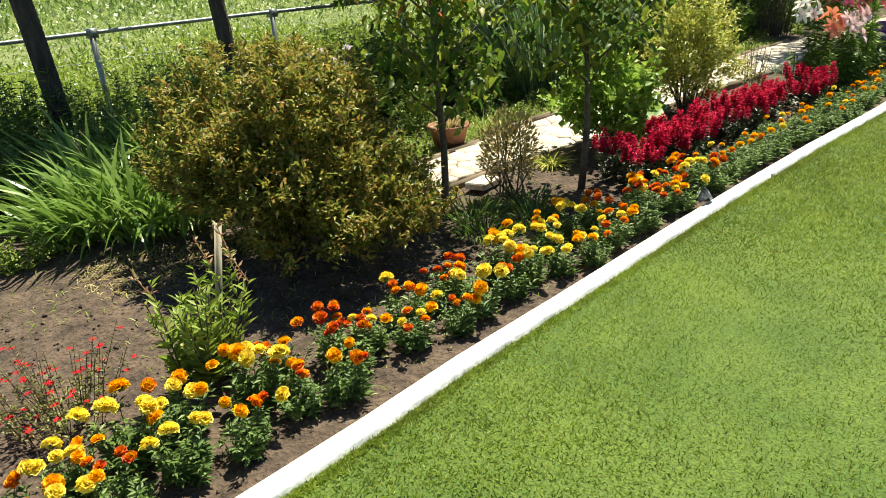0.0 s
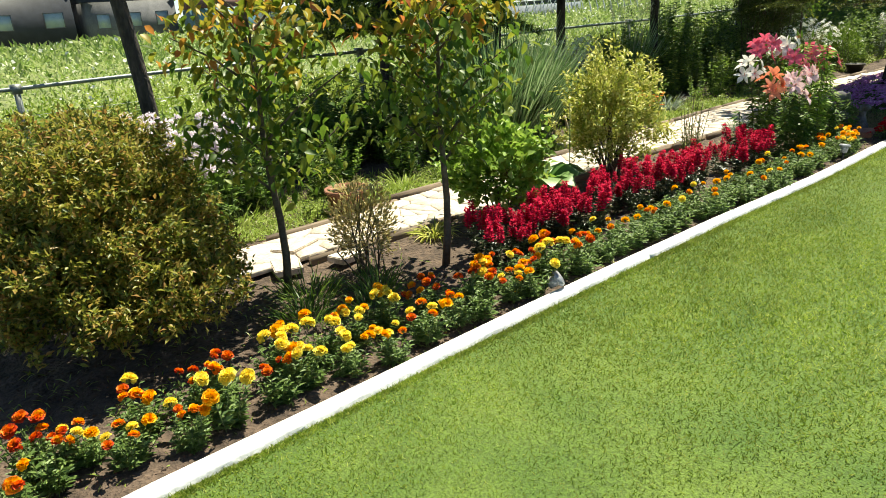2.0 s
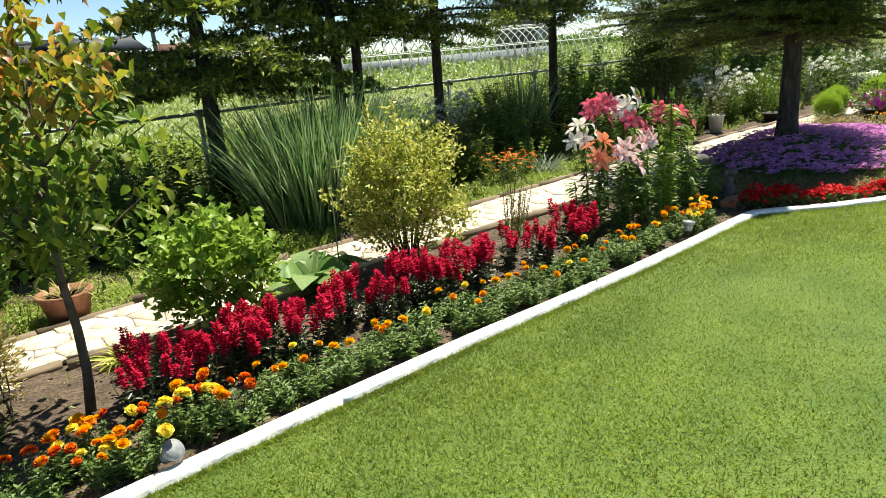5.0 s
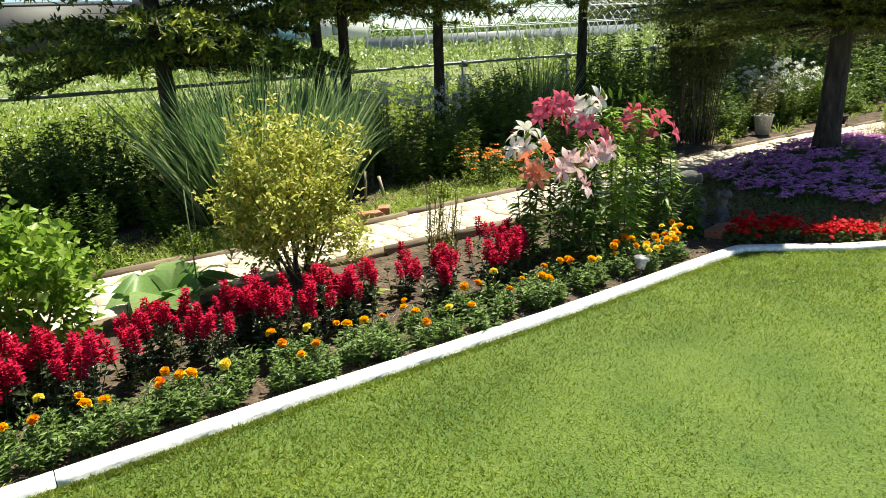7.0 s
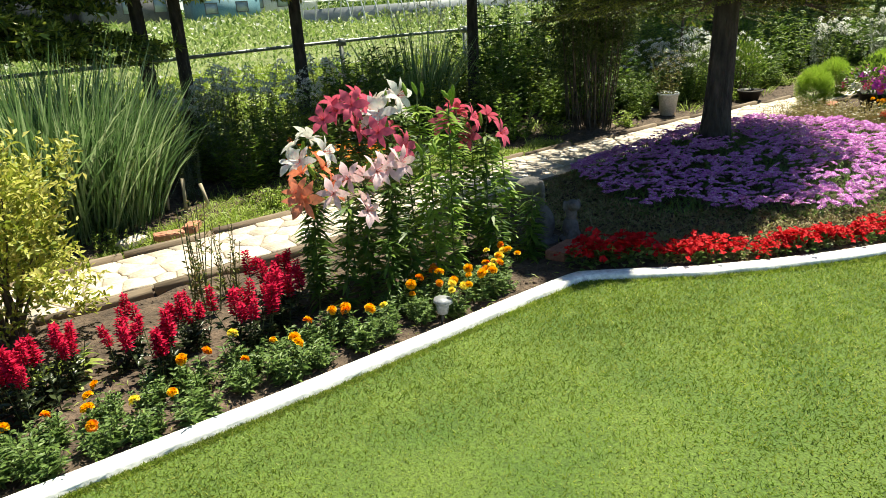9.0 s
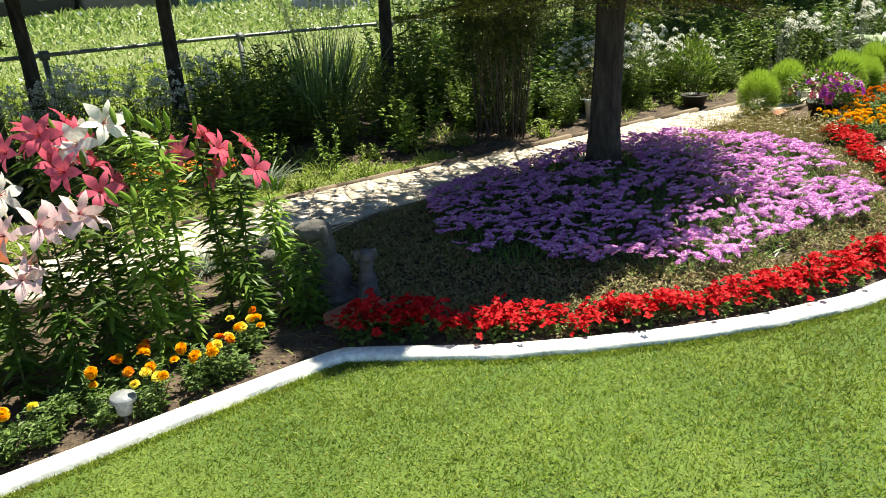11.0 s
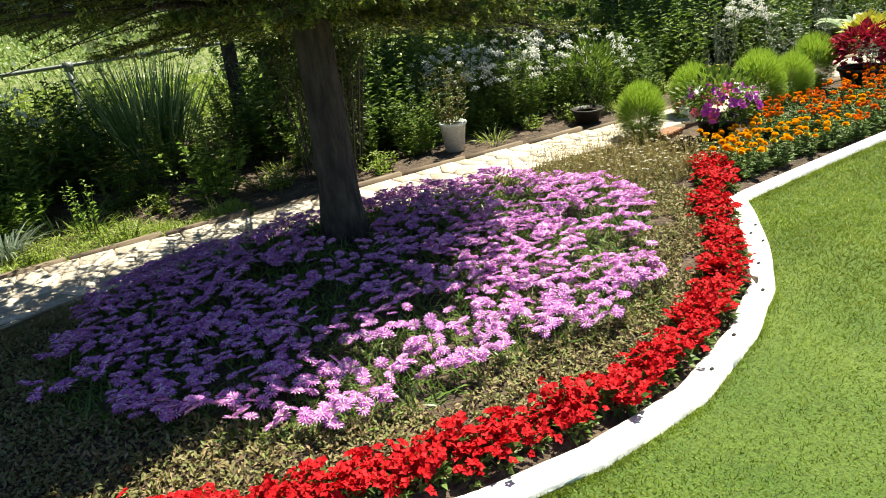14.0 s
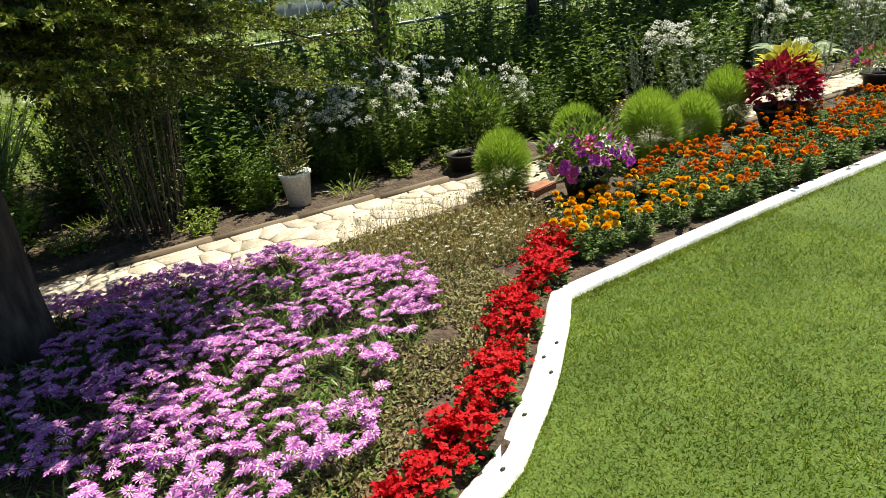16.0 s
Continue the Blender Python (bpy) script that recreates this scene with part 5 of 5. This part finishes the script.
sd = herb_thing("spent_perennial", (10.75, 3.68, 0), "spent brown perennial stalks beside red flowers", M_HALFDRY, 12, 0.62, 0.14, 20, 0.05, 0.015, "spent stalks", up=0.7)
place(sd, 10.95, 3.8, 0, 80, 0.7)

# thicket of brown stems
t = thing("thicket_shrub", (15.9, 5.5, 0), "dark dense shrub on many slender brown stems", "shrub")
for k in range(44):
    a, q = rng.uniform(0, 6.28), math.sqrt(rng.uniform()) * 0.26
    b = np.array([q * math.cos(a), q * math.sin(a), -0.02])
    e = b + np.array([b[0] * 0.7 + rng.normal(0, 0.07), b[1] * 0.7 + rng.normal(0, 0.07), rng.uniform(1.2, 2.2)])
    part("stem", Geo().add(tube([b, (b + e) / 2 + rng.normal(0, 0.02, 3), e], [0.008, 0.006, 0.003], 5, False)).mesh("stem", M_TWIG), t)
g = Geo()
sprays(g, (0, 0, 1.5), (0.55, 0.5, 0.9), 620, 22, (0.055, 0.02), 0.1, 0.3, 0.3, 3.0, -0.95)
p, d = cloud(800, (0, 0, 0.6), (0.36, 0.36, 0.5), 0.1, 0.3)
g.add(kites(p, d, 0.05, 0.018))
part("foliage", g.mesh("foliage", [M_BUSHDARK]), t)
small_tree((18.15, 5.9, 0), 2.9, 1.1, 0.42, 800, "thin brown-trunked tree among white blossom bushes", (0.08, 0.05))

# ---- mown balls, pots and ornaments ----
def kochia(loc, r, label):
    t = thing("kochia_ball", loc, label, "plant", "rounded kochia balls")
    g = Geo()
    n = 15000
    d = rand_dirs(n, -0.95, 1.0)
    p = np.array([0, 0, r * 1.2]) + d * np.array([r, r, r * 1.3]) * rng.uniform(0.25, 0.93, (n, 1)) ** 0.6
    w = d + rand_dirs(n) * 0.25
    w[:, 2] += 0.55
    g.add(ribbons(p, w, 0.05 * rng.uniform(0.7, 1.2, n), 0.012, 0.1, 1, 0.2))
    part("foliage", g.mesh("foliage", [M_KOCHIA]), t)
    part("stem", Geo().add(tube([(0, 0, -0.02), (0, 0, r)], [0.012, 0.008], 6)).mesh("stem", M_STEM), t)
    return t


k1 = kochia((18.13, 4.06, 0), 0.2, "rounded fine-leaved bright green ball plant")
for x, y, s in ((19.38, 3.84, 1.15), (19.0, 4.25, 1.0), (19.9, 3.85, 0.95), (20.55, 4.05, 1.1)):
    place(k1, x, y, 0, x * 77, s)


def pot(name, loc, r, h, mat, label, soil=True):
    t = thing(name, loc, label, "flower pot")
    part("pot_body", Geo().add(lathe([(0.0, 0.0), (r * 0.72, 0.0), (r * 0.97, h * 0.88), (r * 1.06, h * 0.88), (r * 1.06, h), (r * 0.94, h), (r * 0.9, h * 0.82), (0.0, h * 0.8)], 26)).mesh("pot_body", mat), t)
    if soil:
        part("potting_soil", Geo().add(lathe([(0.0, h * 0.86), (r * 0.9, h * 0.85), (r * 0.88, h * 0.81)], 20)).mesh("potting_soil", M_SOIL), t)
    return t


pot("dark_pot", (18.42, 3.52, 0), 0.16, 0.2, M_DARKPOT, "dark round pot filled with petunias")
t = thing("petunia", (18.42, 3.52, 0.17), "trailing petunias in purple, violet and white", "flower")
g = Geo()
p, d = cloud(900, (0, 0, 0.17), (0.3, 0.3, 0.22), 0.3, 0.25, 4, -0.7)
g.add(leaves(p, d + UP * 0.3, 0.05, 0.026))
part("foliage", g.mesh("foliage", [M_MID]), t)
for k in range(70):
    d = rand_dirs(1, -0.2, 0.95)[0]
    g = Geo()
    rosette(g, [(5, 0.042, 0.042, 0.3, 0.001)], 0, widest=0.7)
    b = part("bloom", g.mesh("bloom", [(M_VIOL, M_MAG, M_VIOL, M_WPET, M_VIOL)[k % 5]]), t, loc=np.array([0, 0, 0.12]) + d * [0.31, 0.31, 0.2])
    b.rotation_euler = Vector(d).to_track_quat("Z", "Y").to_euler()
pot("dark_pot", (20.8, 3.68, 0), 0.22, 0.2, M_DARKPOT, "dark round pot holding a red coleus")
M_COLR = leafy("coleus_red", [(0.2, 0.006, 0.04), (0.36, 0.015, 0.05), (0.5, 0.04, 0.06)], 0.2)
M_COLY = leafy("coleus_yellow", [(0.5, 0.5, 0.05), (0.65, 0.6, 0.1)], 0.3)
t = thing("coleus", (20.8, 3.68, 0.17), "coleus with crimson leaves and yellow-green tips", "plant")
for c, r, m, n, lb in (((0, 0, 0.2), (0.27, 0.27, 0.2), M_COLR, 480, "crimson leaves"), ((0.12, 0.05, 0.34), (0.22, 0.2, 0.13), M_COLY, 190, "yellow-green leaves")):
    g = Geo()
    p, d = cloud(n, c, r, 0.5, 0.2, 4, -0.5)
    g.add(leaves(p, d + UP * 0.2, 0.085, 0.05))
    part("foliage", g.mesh("foliage", [m]), t, lb)
pot("dark_pot", (22.6, 3.8, 0), 0.2, 0.2, M_DARKPOT, "dark pot with pink flowers beyond the marigolds")
t = thing("pink_pot_flowers", (22.6, 3.8, 0.17), "mound of bright pink pot flowers", "flower")
g = Geo()
p, d = cloud(420, (0, 0, 0.1), (0.32, 0.32, 0.18), 0.5, 0.2, 4, -0.4)
g.add(kites(p, d + UP * 0.3, 0.05, 0.026))
part("foliage", g.mesh("foliage", [M_MID]), t)
for k in range(30):
    d = rand_dirs(1, 0.1, 0.95)[0]
    g = Geo()
    rosette(g, [(5, 0.036, 0.036, 0.35, 0.001)], 0)
    b = part("bloom", g.mesh("bloom", [(M_VIOL, M_MAG)[k % 2]]), t, loc=np.array([0, 0, 0.1]) + d * [0.33, 0.33, 0.2])
    b.rotation_euler = Vector(d).to_track_quat("Z", "Y").to_euler()
pot("dark_pot", (18.4, 5.0, 0), 0.15, 0.13, M_DARKPOT, "low black plastic bowl beside the path")
pot("terracotta_planter", (7.75, 4.98, 0), 0.17, 0.2, M_TERRA, "terracotta planter standing beside the path")
tw = clump("planter_grass", (7.75, 4.98, 0.16), "thin arching grass growing in a planter", M_DRY, 60, 0.25, 0.08, 0.008, 0.6, 0.7, "grass")

# white bucket with a plant
t = thing("white_bucket", (16.98, 5.22, 0), "white plastic bucket used as a planter", "bucket")
part("bucket_body", Geo().add(lathe([(0.0, 0.0), (0.088, 0.0), (0.118, 0.24), (0.128, 0.24), (0.128, 0.262), (0.116, 0.262), (0.11, 0.21), (0.0, 0.2)], 26)).mesh("bucket_body", M_BUCKET), t)
part("potting_soil", Geo().add(lathe([(0.0, 0.225), (0.11, 0.222)], 20)).mesh("potting_soil", M_SOIL), t)
hb = herb_thing("bucket_plant", (16.98, 5.22, 0.2), "half-dry brownish plant growing in a bucket", M_HALFDRY, 14, 0.6, 0.16, 26, 0.07, 0.018, "")

# loose flat stones, bricks, stakes and canes
def brick(loc, rz, mat, size, label, name="brick"):
    bm = bmesh.new()
    bmesh.ops.create_cube(bm, size=1.0)
    bmesh.ops.scale(bm, vec=size, verts=bm.verts)
    bmesh.ops.bevel(bm, geom=bm.edges[:], offset=0.006, segments=2, affect="EDGES")
    me = bpy.data.meshes.new(name)
    bm.to_mesh(me)
    bm.free()
    me.materials.append(mat)
    ob = new(name, me)
    ob.location, ob.rotation_euler = (loc[0], loc[1], loc[2] + size[2] / 2), (rng.normal(0, 0.03), rng.normal(0, 0.03), radians(rz))
    return tagged(ob, label, "brick" if name == "brick" else "stone", "loose bricks" if name == "brick" else "loose flat stones")


brick((10.98, 5.08, 0.0), -8, M_BRICK, (0.21, 0.1, 0.06), "red clay brick lying beside the path")
brick((11.17, 5.16, 0.0), 60, M_BRICK, (0.21, 0.1, 0.06), "red clay brick lying on bare soil")
brick((10.74, 5.18, 0.0), 25, M_STONE, (0.2, 0.12, 0.045), "pale flat stone lying in the grass", "flat_stone")
brick((12.72, 2.84, 0.0), 12, M_BRICK, (0.3, 0.14, 0.06), "red clay brick set under a statue")
brick((6.95, 4.45, 0.0), 25, M_STONE, (0.3, 0.2, 0.05), "pale flat stone at the path end", "flat_stone")
brick((6.72, 4.15, 0.0), 70, M_STONE, (0.28, 0.18, 0.045), "pale flat stone near a dry shrub", "flat_stone")
brick((7.1, 4.0, 0.0), 10, M_STONE, (0.24, 0.16, 0.045), "pale flat stone beside the path edge", "flat_stone")
brick((18.35, 3.95, 0.0), 10, M_BRICK, (0.26, 0.12, 0.05), "reddish brick among dry flowers")
for x, y, h, tl in ((11.33, 5.82, 0.26, 0.05), (11.5, 5.75, 0.2, -0.15), (11.22, 5.95, 0.22, 0.1)):
    ob = tagged(new("garden_stake", Geo().add(box(-0.012, -0.012, -0.05, 0.012, 0.012, h)).mesh("garden_stake", M_STAKE)), "short weathered wooden stake in bare soil", "stake", "short stakes")
    ob.location, ob.rotation_euler = (x, y, 0), (tl, tl, 0)
for x0, y0, x1, y1 in ((12.98, 4.02, 13.75, 4.12), (13.0, 3.95, 13.6, 4.09)):
    tagged(new("garden_cane", Geo().add(tube([(x0, y0, 0.02), (x1, y1, 0.05)], [0.006, 0.006], 6)).mesh("garden_cane", M_STAKE)), "pale thin garden cane lying along the path", "cane", "garden canes")
for x, y, h in ((9.2, 3.85, 0.75), (9.55, 5.2, 0.7), (11.2, 5.9, 0.7)):
    tagged(new("plant_support", Geo().add(tube([(x, y, -0.05), (x + 0.01, y, h)], [0.004, 0.004], 6)).mesh("plant_support", M_STEM)), "thin green plant support rod", "stake", "support rods")


# grey stone animal figures in the shade: one plain mesh each
def figure(loc, s, rz, label):
    bm = bmesh.new()
    for c, r in (((0, 0, 0.13), (0.10, 0.085, 0.14)), ((0.02, 0, 0.30), (0.055, 0.06, 0.10)), ((0.07, 0, 0.40), (0.10, 0.062, 0.058)), ((0.02, 0.075, 0.39), (0.02, 0.03, 0.06)), ((0.02, -0.075, 0.39), (0.02, 0.03, 0.06)),
                 ((0.08, 0.05, 0.06), (0.035, 0.03, 0.07)), ((0.08, -0.05, 0.06), (0.035, 0.03, 0.07)), ((0, 0, 0.02), (0.15, 0.11, 0.03))):
        q = bmesh.ops.create_uvsphere(bm, u_segments=16, v_segments=10, radius=1.0)["verts"]
        bmesh.ops.scale(bm, vec=r, verts=q)
        bmesh.ops.translate(bm, vec=c, verts=q)
    me = bpy.data.meshes.new("stone_figure")
    bm.to_mesh(me)
    bm.free()
    me.materials.append(M_GREYSTONE)
    me.polygons.foreach_set("use_smooth", np.ones(len(me.polygons), bool))
    ob = new("stone_figure", me)
    rm = ob.modifiers.new("remesh", "REMESH")
    rm.mode, rm.voxel_size, rm.use_smooth_shade = "VOXEL", 0.011, True
    ob.location, ob.rotation_euler, ob.scale = loc, (0, 0, radians(rz)), (s, s, s)
    return tagged(ob, label, "statue", "stone figures")


figure((12.74, 3.10, 0.0), 0.98, 160, "weathered grey cast stone animal figure")
figure((12.86, 2.95, 0.03), 0.6, 250, "small grey stone animal figure on brick")
figure((12.52, 3.28, 0.0), 0.65, 200, "small rough grey stone animal figure")


# solar path lamps
def lamp(loc, label, fallen):
    t = thing("solar_lamp", loc, label, "lamp", "solar path lamps")
    part("spike", Geo().add(tube([(0, 0, -0.06), (0, 0, 0.05)], [0.004, 0.011], 8)).mesh("spike", M_DARKPOT), t)
    part("lamp_body", Geo().add(lathe([(0.0, 0.05), (0.028, 0.05), (0.034, 0.1), (0.03, 0.105), (0.0, 0.105)], 18)).mesh("lamp_body", M_LAMPGREY), t)
    part("lamp_cap", Geo().add(lathe([(0.0, 0.106), (0.05, 0.108), (0.045, 0.125), (0.0, 0.13)], 18)).mesh("lamp_cap", M_LAMPGREY), t)
    t.rotation_euler = (0.9, 0.3, 0.4) if fallen else (0.05, 0.08, 0)
    return t


lamp((7.5, 2.66, 0.02), "grey plastic solar lamp leaning over soil", True)
lamp((11.6, 2.64, 0.0), "grey plastic solar lamp beside the kerb", False)

# ---- field beyond the fence ----
def weeds(name, n, x0, x1, y0, y1, power, hmax, l0, lk, mats, label, flowers=0.0):
    u = rng.uniform(0, 1, n) ** power
    y = y0 + (y1 - y0) * u
    x = rng.uniform(x0, x1, n)
    hh = hmax * (0.65 + 0.35 * wob(np.stack([x, y, 0 * x], -1), 0.7, 2.0))
    z = hh * np.sqrt(rng.uniform(0, 1, n)) - 0.06
    p = np.stack([x, y, z], 1)
    d = rand_dirs(n, -0.2, 1.0)
    d[:, 2] += 0.5
    l = (l0 + lk * (y - y0)) * rng.uniform(0.6, 1.3, n)
    g = Geo()
    f = (rng.uniform(size=n) < flowers) & (z > hh * 0.75)
    g.add(kites(p[~f], d[~f], l[~f], l[~f] * 0.38), 0)
    if f.any():
        g.add(kites(p[f] + UP * 0.05, d[f], l[f] * 0.6, l[f] * 0.6), 1)
    return tagged(new(name, g.mesh(name, mats)), label, "weeds", kind="stuff")


weeds("fence_weeds", 90000, 1, 30, 8.3, 12.0, 1.2, 0.85, 0.055, 0.012, [M_LIME, M_WPET], "tall lime-green weeds behind the rail fence", 0.03)
weeds("field_weeds", 100000, -12, 75, 11.5, 60, 1.9, 0.95, 0.075, 0.011, [M_FIELDWEED, M_WPET], "pale green overgrown field with white flower heads", 0.06)

# ---- distant buildings ----
M_NAVY = solid("dark_siding", (0.018, 0.02, 0.028), (0.035, 0.038, 0.05), 1.5, 0.6, 0.2, 12)
M_GREYWALL = solid("grey_render", (0.1, 0.1, 0.11), (0.17, 0.17, 0.18), 1.5, 0.8, 0.2, 12)
M_TEAL = solid("teal_sheet", (0.10, 0.22, 0.28), (0.16, 0.30, 0.36), 1.5, 0.6, 0.2, 12)
M_RUST = solid("rusty_sheet", (0.16, 0.07, 0.05), (0.25, 0.13, 0.1), 1.5, 0.7, 0.3, 12)
M_PALEWALL = solid("pale_siding", (0.55, 0.56, 0.58), (0.68, 0.69, 0.7), 1.5, 0.7, 0.2, 12)
M_GLASS = solid("window_glass", (0.25, 0.32, 0.36), (0.4, 0.47, 0.5), 0.8, 0.1, 0.0)


def house(x0, y0, x1, y1, h, wall, roofm, wins, label, pitch=0.0):
    t = thing("house", (x0, y0, 0), label, "house", "distant houses")
    w, d = x1 - x0, y1 - y0
    g = Geo()
    cuts = sorted(wins)
    for a, b, z0, z1 in cuts:
        g.add(box(a, 0, z0 - 0.12, b, 0.12, z0)).add(box(a, 0, z1, b, 0.12, z1 + 0.05))
    part("wall", Geo().add(box(0, 0, -0.06, w, d, h)).mesh("wall", wall), t)
    v = np.array([[-0.3, -0.3, h], [w + 0.3, -0.3, h], [w + 0.3, d + 0.3, h], [-0.3, d + 0.3, h], [-0.3, d / 2, h + pitch + 0.15], [w + 0.3, d / 2, h + pitch + 0.15]])
    part("roof", mesh_np("roof", v + UP * 0.02, np.array([[0, 1, 5], [0, 5, 4], [2, 3, 4], [2, 4, 5], [0, 4, 3], [1, 2, 5], [0, 3, 2], [0, 2, 1]]), roofm), t)
    for a, b, z0, z1 in cuts:
        wd = part("window", Geo().add(box(a - 0.06, -0.05, z0 - 0.06, b + 0.06, -0.004, z0)).add(box(a - 0.06, -0.05, z1, b + 0.06, -0.004, z1 + 0.06)).add(box(a - 0.06, -0.05, z0, a, -0.004, z1)).add(box(b, -0.05, z0, b + 0.06, -0.004, z1)).mesh("window", M_GREYWALL), t)
        part("pane", Geo().add(box(a, -0.03, z0, b, -0.006, z1)).mesh("pane", M_GLASS), wd)
    return t


house(3.0, 66, 21.4, 75, 4.6, M_NAVY, M_NAVY, [(16.2, 17.6, 1.9, 3.0), (12.6, 13.8, 1.9, 3.0), (8.5, 10.0, 1.9, 3.0)], "long dark navy house far across the field", 0.4)
house(22.4, 66, 30.0, 74, 3.7, M_GREYWALL, M_NAVY, [(0.8, 1.8, 1.6, 2.7), (3.2, 4.4, 1.6, 2.7), (5.8, 6.8, 1.6, 2.7)], "dark grey house beyond the weedy field", 1.3)
house(31.0, 63, 36.6, 67, 2.7, M_TEAL, M_RUST, [(0.6, 1.6, 1.2, 2.0), (3.4, 4.4, 1.2, 2.0)], "teal metal shed with a rusty roof", 1.2)
house(38, 70, 46, 76, 3.4, M_PALEWALL, M_GREYWALL, [(0.8, 1.9, 1.4, 2.4), (3.5, 4.6, 1.4, 2.4)], "pale low house far across the field", 1.2)
house(73, 58, 77.5, 64, 8.0, M_GREYWALL, M_NAVY, [(1.0, 2.2, 4.5, 6.0), (2.8, 3.9, 4.5, 6.0), (1.0, 2.2, 1.5, 3.0)], "grey tall building in the distance", 0.2)

# hoop greenhouse
t = thing("hoop_greenhouse", (27, 30, 0), "bare metal hoop greenhouse frame in the field", "greenhouse")
hoop = Geo().add(tube([(0, 2.6 - 2.6 * math.cos(a), 2.7 * math.sin(a) ** 0.8 if a > 0 else 0) for a in np.linspace(0, math.pi * 0.999, 16)], np.full(16, 0.035), 5, False)).mesh("hoop", M_PALEWALL)
for k in range(30):
    part("hoop", hoop, t, loc=(k * 0.75, 0, 0))
for a in (0.5, 1.1, 1.57, 2.0, 2.6):
    part("purlin", Geo().add(stems([(0, 2.6 - 2.6 * math.cos(a), 2.7 * math.sin(a) ** 0.8)], [(22, 2.6 - 2.6 * math.cos(a), 2.7 * math.sin(a) ** 0.8)], 0.03, 0.03)).mesh("purlin", M_PALEWALL), t)
M_FILM = solid("grey_sheeting", (0.2, 0.22, 0.24), (0.3, 0.32, 0.34), 1.0, 0.4, 0.1)
part("sheeting", Geo().add(box(0, 5.21, 0, 22, 5.26, 1.2)).mesh("sheeting", M_FILM), t, "grey plastic side sheeting")
# far hedge
g = Geo()
n = 14000
x = rng.uniform(-60, 140, n)
z = rng.uniform(0, 1, n) * (2.2 + 1.3 * wob(np.stack([x, 0 * x, 0 * x], -1), 0.25, 1.0))
g.add(kites(np.stack([x, 88 + rng.uniform(0, 6, n), z], 1), rand_dirs(n), rng.uniform(0.3, 0.8, n), 0.4))
tagged(new("far_hedge", g.mesh("far_hedge", [M_DEEP])), "dark green hedge on the horizon", "hedge", kind="stuff")
for x, y, h in ((24.0, 47, 9.0), (47, 50, 9.0)):
    t = thing("utility_pole", (x, y, -0.06), "grey utility pole far across the field", "pole", "utility poles")
    part("pole", Geo().add(tube([(0, 0, 0), (0, 0, h)], [0.16, 0.1], 10)).mesh("pole", M_GREYWALL), t)
    part("crossarm", Geo().add(box(-0.9, -0.06, h - 0.7, 0.9, 0.06, h - 0.58)).mesh("crossarm", M_GREYWALL), t)
